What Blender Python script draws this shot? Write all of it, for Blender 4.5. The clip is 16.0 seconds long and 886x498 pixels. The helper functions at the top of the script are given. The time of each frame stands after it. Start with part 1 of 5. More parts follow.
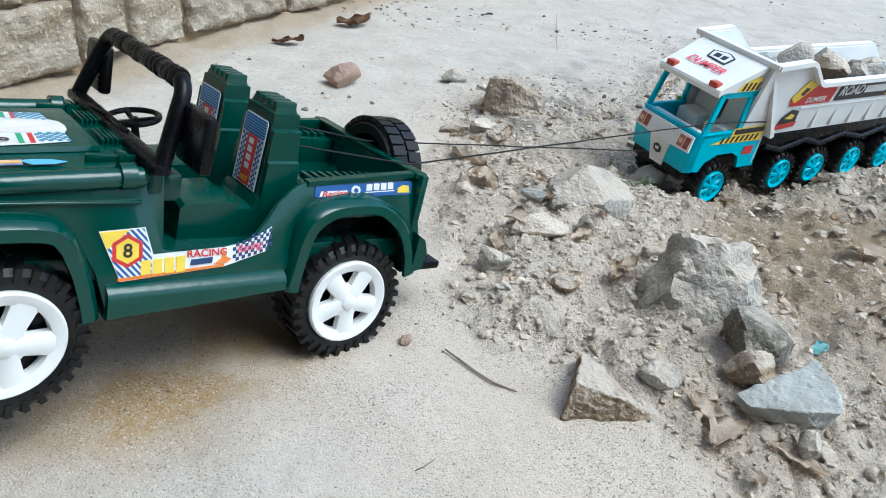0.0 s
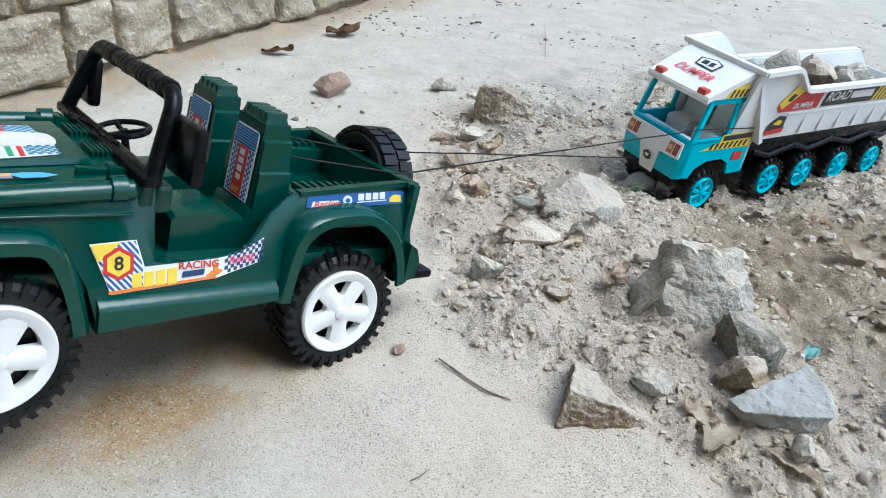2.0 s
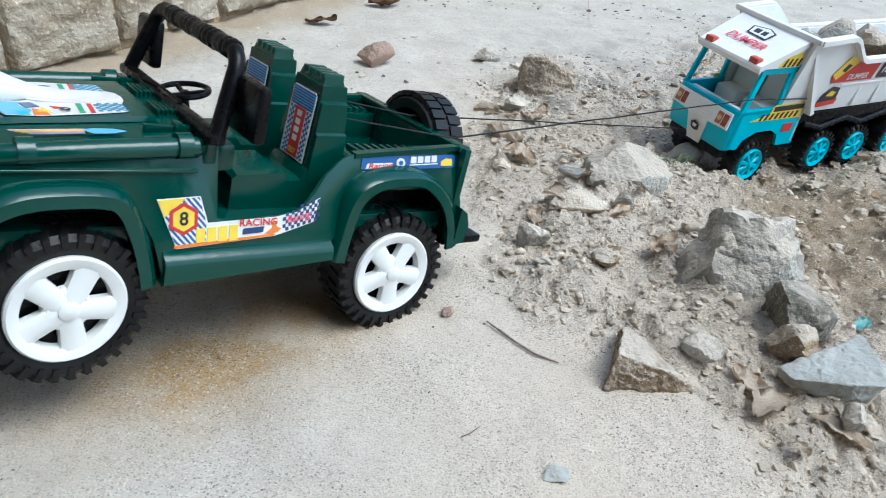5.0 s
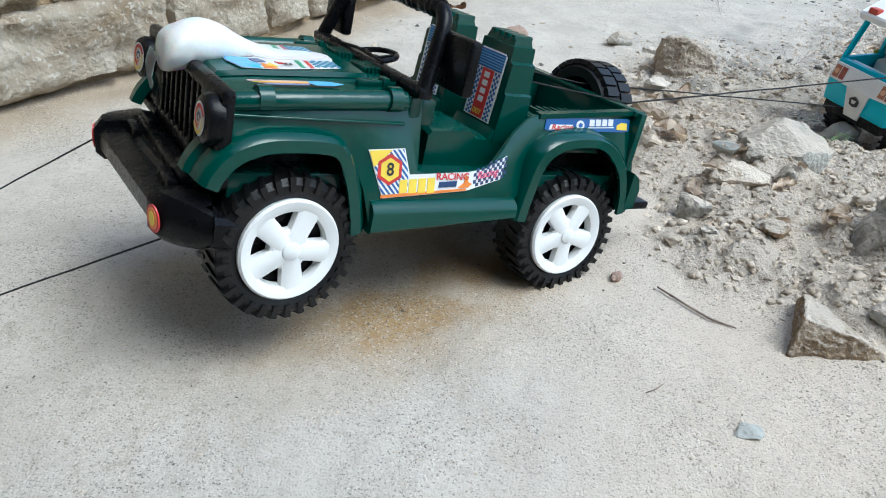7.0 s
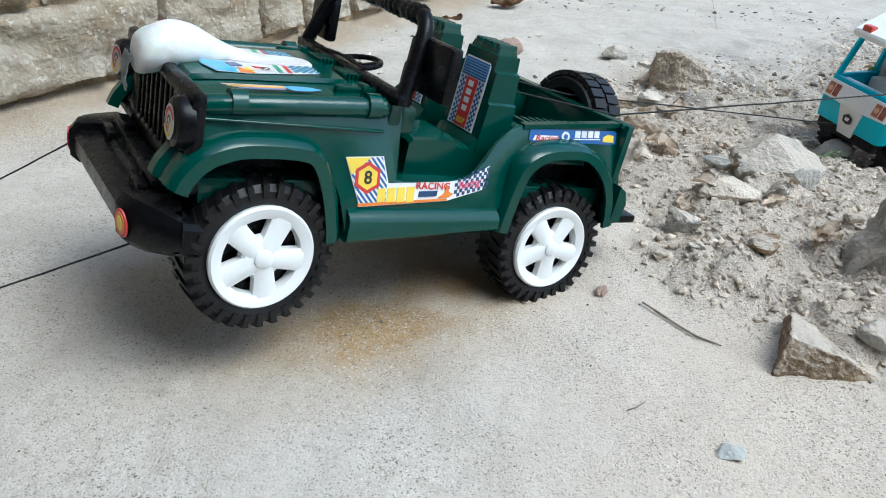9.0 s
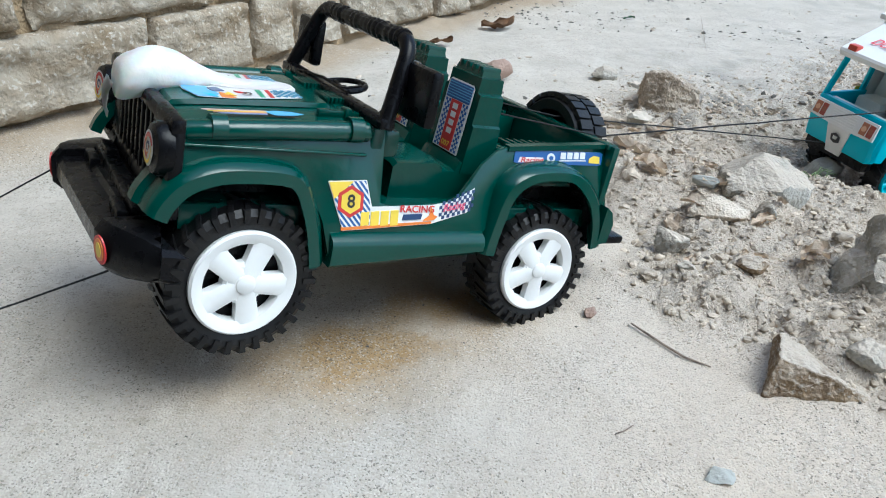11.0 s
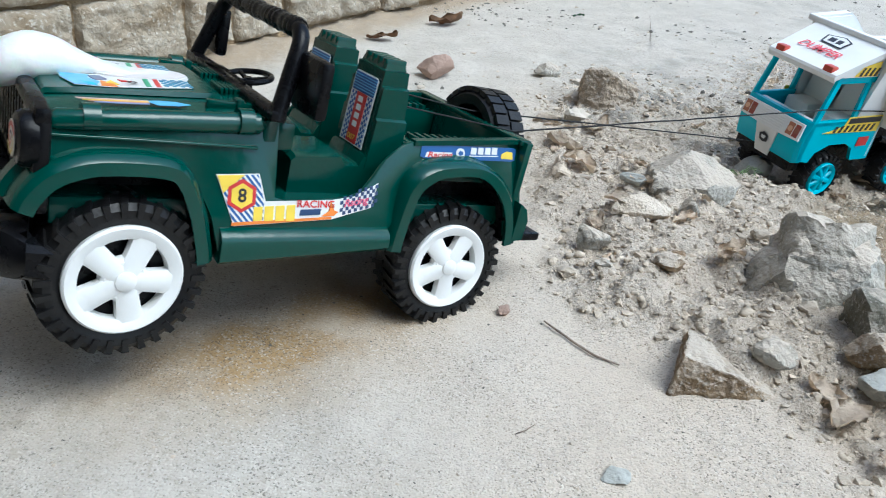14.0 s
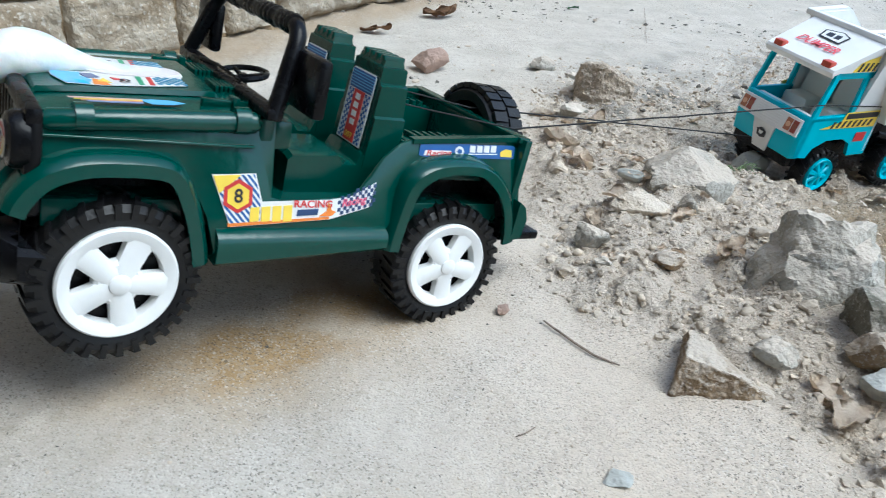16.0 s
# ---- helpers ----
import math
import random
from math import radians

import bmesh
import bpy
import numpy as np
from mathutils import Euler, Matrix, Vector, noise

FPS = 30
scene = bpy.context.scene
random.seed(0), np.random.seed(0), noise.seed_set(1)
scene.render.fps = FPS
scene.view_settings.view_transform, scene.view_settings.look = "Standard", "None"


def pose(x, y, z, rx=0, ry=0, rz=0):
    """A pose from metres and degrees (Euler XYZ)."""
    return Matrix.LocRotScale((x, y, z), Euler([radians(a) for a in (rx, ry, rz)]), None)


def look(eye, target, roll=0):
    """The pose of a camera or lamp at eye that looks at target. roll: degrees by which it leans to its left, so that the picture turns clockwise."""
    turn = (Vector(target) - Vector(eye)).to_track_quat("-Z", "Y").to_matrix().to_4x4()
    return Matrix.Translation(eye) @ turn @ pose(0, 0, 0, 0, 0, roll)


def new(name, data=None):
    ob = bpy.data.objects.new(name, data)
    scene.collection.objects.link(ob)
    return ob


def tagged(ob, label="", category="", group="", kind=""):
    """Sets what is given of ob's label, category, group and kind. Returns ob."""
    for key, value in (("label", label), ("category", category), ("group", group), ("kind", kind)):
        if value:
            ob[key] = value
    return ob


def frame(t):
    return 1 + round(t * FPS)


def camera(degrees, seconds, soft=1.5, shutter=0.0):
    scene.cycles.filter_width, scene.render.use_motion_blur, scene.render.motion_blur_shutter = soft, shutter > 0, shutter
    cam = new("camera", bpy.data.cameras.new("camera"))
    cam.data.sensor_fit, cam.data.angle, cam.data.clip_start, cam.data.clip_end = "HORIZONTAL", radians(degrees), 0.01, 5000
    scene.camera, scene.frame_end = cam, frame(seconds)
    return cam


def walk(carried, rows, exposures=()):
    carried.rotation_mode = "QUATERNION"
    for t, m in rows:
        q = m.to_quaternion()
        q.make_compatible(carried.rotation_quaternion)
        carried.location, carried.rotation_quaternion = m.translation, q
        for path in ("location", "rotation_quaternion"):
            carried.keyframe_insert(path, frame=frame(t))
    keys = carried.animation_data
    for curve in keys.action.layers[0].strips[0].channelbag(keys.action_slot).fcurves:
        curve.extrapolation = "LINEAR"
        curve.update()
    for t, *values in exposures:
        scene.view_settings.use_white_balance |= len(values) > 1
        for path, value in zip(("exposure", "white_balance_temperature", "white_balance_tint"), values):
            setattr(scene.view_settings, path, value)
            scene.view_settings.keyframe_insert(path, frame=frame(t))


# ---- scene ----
cam = camera(62.6, 16.0, soft=1.0, shutter=0.5)
METRES, EYE, TILT, LEAN, TURN = 0.186, 0.31, -30.0, -5.0, 0.0
ROWS = [
    (0.0, 0.0, 0.0, 0.0, 0.0, 0.0, -0.0),
    (0.5, -0.0001, -0.0003, 0.0003, -0.06, 0.04, 0.11),
    (1.0, -0.0008, 0.0008, -0.0016, -0.28, 0.24, 0.43),
    (1.5, -0.0023, -0.0004, 0.0022, -0.48, 0.5, 0.61),
    (2.0, -0.0046, 0.0003, 0.0043, -0.7, 0.61, 0.61),
    (2.5, -0.0037, 0.0087, -0.0061, -0.97, 1.01, 0.54),
    (3.0, 0.0028, 0.0066, -0.0105, 0.08, 0.33, -0.4),
    (5.5, -0.1396, -0.0643, -0.0642, 3.15, -1.58, 0.05),
    (6.0, -0.2734, -0.111, -0.0943, 5.71, -1.97, -0.33),
    (6.5, -0.3521, -0.1278, -0.1561, 7.36, -1.4, -0.34),
    (7.0, -0.3838, -0.1175, -0.1944, 8.5, -1.11, -1.34),
    (7.5, -0.3651, -0.1134, -0.1908, 8.86, -1.15, -1.88),
    (8.0, -0.3496, -0.1077, -0.2003, 8.68, -0.92, -2.2),
    (8.5, -0.3391, -0.0811, -0.2076, 8.51, -0.5, -2.36),
    (11.0, -0.2926, -0.0427, -0.1854, 8.26, 1.41, -1.79),
    (11.5, -0.2871, -0.0351, -0.1932, 8.26, 1.9, -1.76),
    (12.0, -0.2736, -0.0144, -0.1916, 8.41, 1.72, -1.67),
    (12.5, -0.2597, -0.0154, -0.1948, 7.86, 1.1, -1.38),
    (13.0, -0.2355, -0.0042, -0.1852, 7.44, 1.51, -1.74),
    (13.5, -0.1595, 0.0167, -0.1849, 6.56, 1.78, -2.12),
    (14.0, -0.0945, 0.0343, -0.1793, 5.8, 1.26, -1.92),
    (14.5, -0.0662, 0.0522, -0.1746, 4.73, 1.15, -1.96),
    (15.0, -0.0557, 0.0515, -0.1847, 4.17, 0.65, -2.16),
    (15.5, -0.0643, 0.0542, -0.1647, 4.19, 0.51, -2.24),
    (16.0, -0.1214, 0.0625, -0.1532, 5.16, 0.62, -1.82),
]
walk(cam, [(t, pose(0, 0, EYE, TILT, LEAN, TURN) @ pose(METRES * x, METRES * y, METRES * z, 90 + pitch, roll, yaw)) for t, x, y, z, yaw, pitch, roll in ROWS],
     exposures=[(0.0, 0.81, 5350, -1.0), (16.0, 0.81, 5350, -1.0)])

# ---- light: open shade under a bright hazy sky ----
world = bpy.data.worlds.new("sky")
scene.world = world
world.use_nodes = True
wn = world.node_tree.nodes
sky = wn.new("ShaderNodeTexSky")
sky.sky_type, sky.sun_disc = "NISHITA", False
sky.sun_elevation, sky.sun_rotation = radians(59), radians(106)
sky.air_density, sky.dust_density = 1.0, 3.0
wn["Background"].inputs["Strength"].default_value = 0.15
world.node_tree.links.new(sky.outputs[0], wn["Background"].inputs["Color"])
sun = new("sun", bpy.data.lights.new("sun", "SUN"))
sun.data.energy, sun.data.angle, sun.data.color = 1.2, radians(38), (1.0, 0.94, 0.86)
sun.matrix_world = look((1.1, -0.32, 1.9), (0, 0, 0))

U = 0.62  # toys are drawn in a unit of 0.62 m


# ---- materials ----
def shader(name, colour, rough=0.6, dark=None, scale=40.0, amount=0.5, bump=0.0, bump_scale=200.0, metal=0.0, spec=0.5,
           fine=None, fine_scale=300.0, coat=0.0, spread=0.0, sub=0.0, dust=0.0):
    """Principled surface with variation at two scales and fine relief."""
    m = bpy.data.materials.new(name)
    m.use_nodes = True
    n, l = m.node_tree.nodes, m.node_tree.links
    b = n["Principled BSDF"]
    b.inputs["Roughness"].default_value, b.inputs["Metallic"].default_value = rough, metal
    b.inputs["Specular IOR Level"].default_value = spec
    b.inputs["Coat Weight"].default_value = coat
    if sub:
        b.inputs["Subsurface Weight"].default_value = sub
        b.inputs["Subsurface Scale"].default_value = 0.004
    co = n.new("ShaderNodeTexCoord").outputs["Object"]

    def noise_at(s, detail=5.0):
        t = n.new("ShaderNodeTexNoise")
        t.inputs["Scale"].default_value, t.inputs["Detail"].default_value = s, detail
        l.new(co, t.inputs["Vector"])
        return t.outputs["Fac"]

    def mix(fac, a, c, mode="MIX"):
        x = n.new("ShaderNodeMix")
        x.data_type, x.blend_type = "RGBA", mode
        for k, v in ((0, fac), (6, a), (7, c)):
            if isinstance(v, (tuple, float, int)):
                x.inputs[k].default_value = v if k == 0 else (*v[:3], 1)
            else:
                l.new(v, x.inputs[k])
        return x.outputs[2]

    def ramp(fac, lo, hi):
        r = n.new("ShaderNodeMapRange")
        r.inputs[1].default_value, r.inputs[2].default_value = lo, hi
        l.new(fac, r.inputs[0])
        return r.outputs[0]

    out = colour
    if dark:
        out = mix(ramp(noise_at(scale), 0.5 - 0.5 * (1 - amount) * 0.5 - 0.1, 0.62), dark, colour)
    if fine:
        out = mix(ramp(noise_at(fine_scale, 3.0), 0.56, 0.66), out, fine)
    if dust:
        nz = n.new("ShaderNodeSeparateXYZ")
        l.new(n.new("ShaderNodeNewGeometry").outputs["Normal"], nz.inputs[0])
        ml = n.new("ShaderNodeMath")
        ml.operation = "MULTIPLY"
        l.new(ramp(nz.outputs["Z"], 0.25, 0.9), ml.inputs[0])
        l.new(ramp(noise_at(scale * 1.7), 0.62 - 0.45 * dust, 0.72 - 0.25 * dust), ml.inputs[1])
        out = mix(ml.outputs[0], out, (0.55, 0.48, 0.395))
    if spread:
        oi = n.new("ShaderNodeObjectInfo").outputs["Random"]
        hs = n.new("ShaderNodeHueSaturation")
        r = n.new("ShaderNodeMapRange")
        r.inputs[3].default_value, r.inputs[4].default_value = 1 - spread, 1 + spread
        l.new(oi, r.inputs[0])
        l.new(r.outputs[0], hs.inputs["Value"])
        if isinstance(out, tuple):
            hs.inputs["Color"].default_value = (*out, 1)
        else:
            l.new(out, hs.inputs["Color"])
        out = hs.outputs[0]
    if isinstance(out, tuple):
        b.inputs["Base Color"].default_value = (*out, 1)
    else:
        l.new(out, b.inputs["Base Color"])
    if bump:
        u = n.new("ShaderNodeBump")
        u.inputs["Strength"].default_value, u.inputs["Distance"].default_value = bump, 1.0 / bump_scale
        l.new(noise_at(bump_scale, 6.0), u.inputs["Height"])
        l.new(u.outputs[0], b.inputs["Normal"])
    rv = n.new("ShaderNodeMapRange")
    rv.inputs[3].default_value, rv.inputs[4].default_value = max(rough - 0.08, 0.03), min(rough + 0.1, 1)
    l.new(noise_at(scale * 2.5), rv.inputs[0])
    l.new(rv.outputs[0], b.inputs["Roughness"])
    return m


SAND = shader("sand", (0.555, 0.51, 0.445), 0.95, (0.465, 0.425, 0.365), 18, 0.7, 1.0, 900, spec=0.12, fine=(0.47, 0.425, 0.36), fine_scale=120)
BRICK = shader("weathered_brick", (0.475, 0.415, 0.325), 0.95, (0.27, 0.205, 0.13), 19, 0.75, 0.85, 170, spec=0.1, fine=(0.54, 0.485, 0.40), fine_scale=200, spread=0.14)
MORTAR = shader("mud_mortar", (0.36, 0.27, 0.165), 0.98, (0.20, 0.145, 0.085), 30, 0.6, 1.0, 220, spec=0.1)
GREYROCK = shader("grey_stone", (0.43, 0.41, 0.36), 0.9, (0.29, 0.265, 0.215), 28, 0.6, 1.0, 220, spec=0.2, fine=(0.48, 0.455, 0.41), fine_scale=420, spread=0.12, dust=1.0)
DARKROCK = shader("dark_stone", (0.235, 0.22, 0.18), 0.9, (0.13, 0.12, 0.09), 30, 0.6, 1.0, 260, spec=0.2, fine=(0.36, 0.33, 0.29), fine_scale=420, spread=0.2, dust=0.55)
BROWNROCK = shader("brown_brickbat", (0.32, 0.235, 0.145), 0.95, (0.19, 0.135, 0.09), 40, 0.6, 1.0, 300, spec=0.1, fine=(0.42, 0.37, 0.31), fine_scale=420, spread=0.1, dust=1.0)
TAWNY = shader("tawny_stone", (0.44, 0.37, 0.29), 0.95, (0.30, 0.24, 0.175), 25, 0.6, 1.0, 200, spec=0.1, fine=(0.46, 0.41, 0.34), fine_scale=300, dust=0.4)
PALEROCK = shader("pale_stone", (0.46, 0.465, 0.435), 0.85, (0.36, 0.355, 0.32), 35, 0.6, 0.6, 300, spec=0.2, spread=0.08)
PINKROCK = shader("pinkish_brickbat", (0.42, 0.30, 0.24), 0.95, (0.30, 0.22, 0.18), 40, 0.6, 0.8, 300, spec=0.1)
CLOD = shader("earth_clod", (0.55, 0.475, 0.38), 0.97, (0.43, 0.36, 0.28), 60, 0.6, 1.0, 400, spec=0.1, spread=0.16, dust=0.5)
GREEN = shader("green_plastic", (0.0015, 0.050, 0.037), 0.17, (0.0012, 0.043, 0.031), 25, 0.6, 0.05, 150, spec=0.48)
BLACK = shader("black_plastic", (0.004, 0.004, 0.005), 0.27, (0.006, 0.006, 0.007), 60, 0.6, 0.06, 500, spec=0.16)
RUBBER = shader("tyre_plastic", (0.005, 0.005, 0.006), 0.40, (0.013, 0.0125, 0.012), 50, 0.5, 0.15, 500, spec=0.3)
WHITE = shader("white_plastic", (0.80, 0.80, 0.785), 0.4, (0.75, 0.75, 0.735), 40, 0.6, 0.03, 300)
CYAN = shader("cyan_plastic", (0.012, 0.48, 0.62), 0.35, (0.010, 0.42, 0.56), 40, 0.6, 0.03, 300)
LEAF = shader("dry_leaf", (0.70, 0.60, 0.48), 0.8, (0.54, 0.43, 0.32), 90, 0.6, 0.6, 500, spread=0.2)
TWIG = shader("twig_bark", (0.27, 0.21, 0.16), 0.9, (0.11, 0.085, 0.065), 150, 0.6, 0.8, 600)
STRING = shader("black_thread", (0.015, 0.015, 0.016), 0.9, (0.03, 0.03, 0.03), 300)
BAG = shader("milky_polythene", (0.74, 0.75, 0.72), 0.32, (0.66, 0.68, 0.66), 40, 0.6, 0.14, 60, sub=0.4)
PAPER = {}


def ink(r, g, b):
    """Glossy printed sticker ink."""
    key = (r, g, b)
    if key not in PAPER:
        PAPER[key] = shader("sticker_ink", (r, g, b), 0.32, (r * 0.9, g * 0.9, b * 0.9), 80, 0.6)
    return PAPER[key]


INK_WHITE, INK_BLACK, INK_RED = ink(0.78, 0.78, 0.76), ink(0.02, 0.02, 0.025), ink(0.55, 0.03, 0.03)
INK_BLUE, INK_SKY, INK_YELLOW = ink(0.02, 0.10, 0.33), ink(0.14, 0.42, 0.70), ink(0.85, 0.62, 0.06)
INK_ORANGE, INK_NAVY, INK_GREEN = ink(0.75, 0.22, 0.03), ink(0.02, 0.05, 0.14), ink(0.05, 0.35, 0.18)


def soil_tints(m):
    """Brown earth and a browner sand patch, by the ground's own marks."""
    n, l = m.node_tree.nodes, m.node_tree.links
    b = n["Principled BSDF"]
    src = b.inputs["Base Color"].links[0].from_socket
    for key, colour in (("cream", (0.615, 0.525, 0.425)), ("earth", (0.345, 0.265, 0.175)), ("brown_patch", (0.36, 0.24, 0.115)), ("ash", (0.25, 0.235, 0.21))):
        a, x = n.new("ShaderNodeAttribute"), n.new("ShaderNodeMix")
        a.attribute_name = key
        x.data_type = "RGBA"
        l.new(a.outputs["Fac"], x.inputs[0])
        l.new(src, x.inputs[6])
        x.inputs[7].default_value = (*colour, 1)
        src = x.outputs[2]
    # single grains of sand: most near the mean, some black, some pale
    obj = n["Texture Coordinate"].outputs["Object"]
    patch, pr = n.new("ShaderNodeTexNoise"), n.new("ShaderNodeMapRange")
    patch.inputs["Scale"].default_value, patch.inputs["Detail"].default_value = 11.0, 5.0
    l.new(obj, patch.inputs["Vector"])
    pr.inputs[1].default_value, pr.inputs[2].default_value, pr.inputs[3].default_value = 0.38, 0.62, 0.35
    l.new(patch.outputs["Fac"], pr.inputs[0])
    heights = []
    for scale, share, colour, strength in ((520.0, 0.34, (0.40, 0.35, 0.285), 0.42), (1100.0, 0.10, (0.10, 0.088, 0.072), 0.62), (950.0, 0.10, (0.72, 0.67, 0.60), 0.42)):
        vo, sp, lt, ml, x = n.new("ShaderNodeTexVoronoi"), n.new("ShaderNodeSeparateColor"), n.new("ShaderNodeMapRange"), n.new("ShaderNodeMath"), n.new("ShaderNodeMix")
        vo.inputs["Scale"].default_value = scale
        l.new(obj, vo.inputs["Vector"])
        l.new(vo.outputs["Color"], sp.inputs[0])
        lt.inputs[1].default_value, lt.inputs[2].default_value, lt.inputs[3].default_value, lt.inputs[4].default_value = share * 0.7, share * 1.3, strength, 0.0
        l.new(sp.outputs[0], lt.inputs[0])
        ml.operation = "MULTIPLY"
        l.new(lt.outputs[0], ml.inputs[0])
        l.new(pr.outputs[0], ml.inputs[1])
        x.data_type = "RGBA"
        l.new(ml.outputs[0], x.inputs[0])
        l.new(src, x.inputs[6])
        x.inputs[7].default_value = (*colour, 1)
        src = x.outputs[2]
        heights.append(vo.outputs["Distance"])
    l.new(src, b.inputs["Base Color"])
    # crumbly relief where the ground is broken
    a, t, mm, u = n.new("ShaderNodeAttribute"), n.new("ShaderNodeTexNoise"), n.new("ShaderNodeMath"), n.new("ShaderNodeBump")
    a.attribute_name = "grain"
    t.inputs["Scale"].default_value, t.inputs["Detail"].default_value, t.inputs["Roughness"].default_value = 170.0, 5.0, 0.65
    l.new(n["Texture Coordinate"].outputs["Object"], t.inputs["Vector"])
    mm.operation = "MULTIPLY_ADD"
    l.new(a.outputs["Fac"], mm.inputs[0])
    mm.inputs[1].default_value, mm.inputs[2].default_value = 0.62, 0.06
    l.new(mm.outputs[0], u.inputs["Strength"])
    u.inputs["Distance"].default_value = 0.010
    l.new(t.outputs["Fac"], u.inputs["Height"])
    g = n.new("ShaderNodeBump")
    g.invert = True
    g.inputs["Strength"].default_value, g.inputs["Distance"].default_value = 0.32, 0.001
    l.new(heights[0], g.inputs["Height"])
    l.new(n["Bump"].outputs[0], g.inputs["Normal"])
    l.new(g.outputs[0], u.inputs["Normal"])
    l.new(u.outputs[0], b.inputs["Normal"])


soil_tints(SAND)


# ---- building helpers ----
def part(name, bm, material, parent=None, label="", smooth=True, unit=1.0, angle=35):
    """Links a bmesh as one mesh object, under a thing where one is given."""
    me = bpy.data.meshes.new(name)
    if unit != 1.0:
        bmesh.ops.scale(bm, vec=(unit,) * 3, verts=bm.verts)
    bmesh.ops.recalc_face_normals(bm, faces=bm.faces)
    if smooth:
        for f in bm.faces:
            f.smooth = True
        for e in bm.edges:
            if len(e.link_faces) == 2 and e.calc_face_angle(0) > radians(angle):
                e.smooth = False
    bm.to_mesh(me)
    bm.free()
    me.materials.append(material)
    ob = new(name, me)
    if parent:
        ob.parent = parent
    if label:
        ob["label"] = label
    return ob


def box(x0, x1, y0, y1, z0, z1, bevel=0.0, bm=None, turn=None):
    bm = bm or bmesh.new()
    r = bmesh.ops.create_cube(bm, size=1)
    vs = r["verts"]
    for v in vs:
        v.co = Vector(((x0 + x1) / 2 + v.co.x * (x1 - x0), (y0 + y1) / 2 + v.co.y * (y1 - y0), (z0 + z1) / 2 + v.co.z * (z1 - z0)))
    if bevel:
        es = list({e for v in vs for e in v.link_edges})
        g = bmesh.ops.bevel(bm, geom=es, offset=bevel, segments=2, affect="EDGES", profile=0.5)
        vs = list({v for f in g["faces"] for v in f.verts} | {v for v in vs if v.is_valid})
    if turn:
        bmesh.ops.transform(bm, matrix=turn, verts=vs)
    return bm


def loft(rows, closed=False, bm=None, caps=True):
    """Skin through rows of points, each row a cross-section; closed sections get end caps."""
    bm = bm or bmesh.new()
    vr = [[bm.verts.new(p) for p in row] for row in rows]
    k = len(rows[0])
    for a, b in zip(vr, vr[1:]):
        for i in range(k if closed else k - 1):
            j = (i + 1) % k
            bm.faces.new((a[i], a[j], b[j], b[i]))
    if closed and caps:
        bm.faces.new(vr[0])
        bm.faces.new(vr[-1])
    return bm


def tube(points, radius, sides=8, bm=None, taper=None):
    """Round bar through points."""
    rows, up0 = [], Vector((0.31, 0.2, 0.93))
    pts = [Vector(p) for p in points]
    for i, p in enumerate(pts):
        d = (pts[min(i + 1, len(pts) - 1)] - pts[max(i - 1, 0)]).normalized()
        a = d.cross(up0).normalized()
        b = d.cross(a)
        r = radius if taper is None else radius * taper[i]
        rows.append([p + (a * math.cos(t) + b * math.sin(t)) * r for t in (2 * math.pi * s / sides for s in range(sides))])
    return loft(rows, True, bm)


def slab(outline, place, thick, bm=None):
    """Plate from a flat outline (u, v); place(u, v, w) gives the point, w running through the thickness."""
    bm = bm or bmesh.new()
    a = [bm.verts.new(place(u, v, 0.0)) for u, v in outline]
    b = [bm.verts.new(place(u, v, thick)) for u, v in outline]
    bm.faces.new(a)
    bm.faces.new(b[::-1])
    for i in range(len(outline)):
        j = (i + 1) % len(outline)
        bm.faces.new((a[i], b[i], b[j], a[j]))
    return bm


def soften(bm, offset, angle=40):
    """Rounds the sharp edges a little."""
    bmesh.ops.recalc_face_normals(bm, faces=bm.faces)
    es = [e for e in bm.edges if len(e.link_faces) == 2 and e.calc_face_angle(0) > radians(angle)]
    bmesh.ops.bevel(bm, geom=es, offset=offset, segments=2, affect="EDGES", profile=0.5, clamp_overlap=True)
    return bm


def revolve(profile, steps=40, bm=None, arc=2 * math.pi):
    """Profile of (radius, y) turned about the y axis."""
    bm = bm or bmesh.new()
    rows = []
    for s in range(steps):
        t = arc * s / steps
        rows.append([bm.verts.new((r * math.cos(t), y, r * math.sin(t))) for r, y in profile])
    for s in range(steps):
        a, b = rows[s], rows[(s + 1) % steps]
        for i in range(len(profile) - 1):
            bm.faces.new((a[i], a[i + 1], b[i + 1], b[i]))
    return bm


def ring(cx, cy, r, n=24, start=0.0):
    return [(cx + r * math.cos(start + 2 * math.pi * i / n), cy + r * math.sin(start + 2 * math.pi * i / n)) for i in range(n)]


def rect(u0, u1, v0, v1):
    return [(u0, v0), (u1, v0), (u1, v1), (u0, v1)]


def clipped(poly, hull):
    """The part of a flat outline that lies inside a convex one (counter-clockwise)."""
    out = list(poly)
    for i in range(len(hull)):
        (ax, ay), (bx, by) = hull[i], hull[(i + 1) % len(hull)]
        inside = lambda p: (bx - ax) * (p[1] - ay) - (by - ay) * (p[0] - ax) >= 0
        src, out = out, []
        for k in range(len(src)):
            p, q = src[k], src[(k + 1) % len(src)]
            if inside(p):
                out.append(p)
            if inside(p) != inside(q):
                d1 = (bx - ax) * (p[1] - ay) - (by - ay) * (p[0] - ax)
                d2 = (bx - ax) * (q[1] - ay) - (by - ay) * (q[0] - ax)
                t = d1 / (d1 - d2)
                out.append((p[0] + (q[0] - p[0]) * t, p[1] + (q[1] - p[1]) * t))
        if len(out) < 3:
            return []
    return out


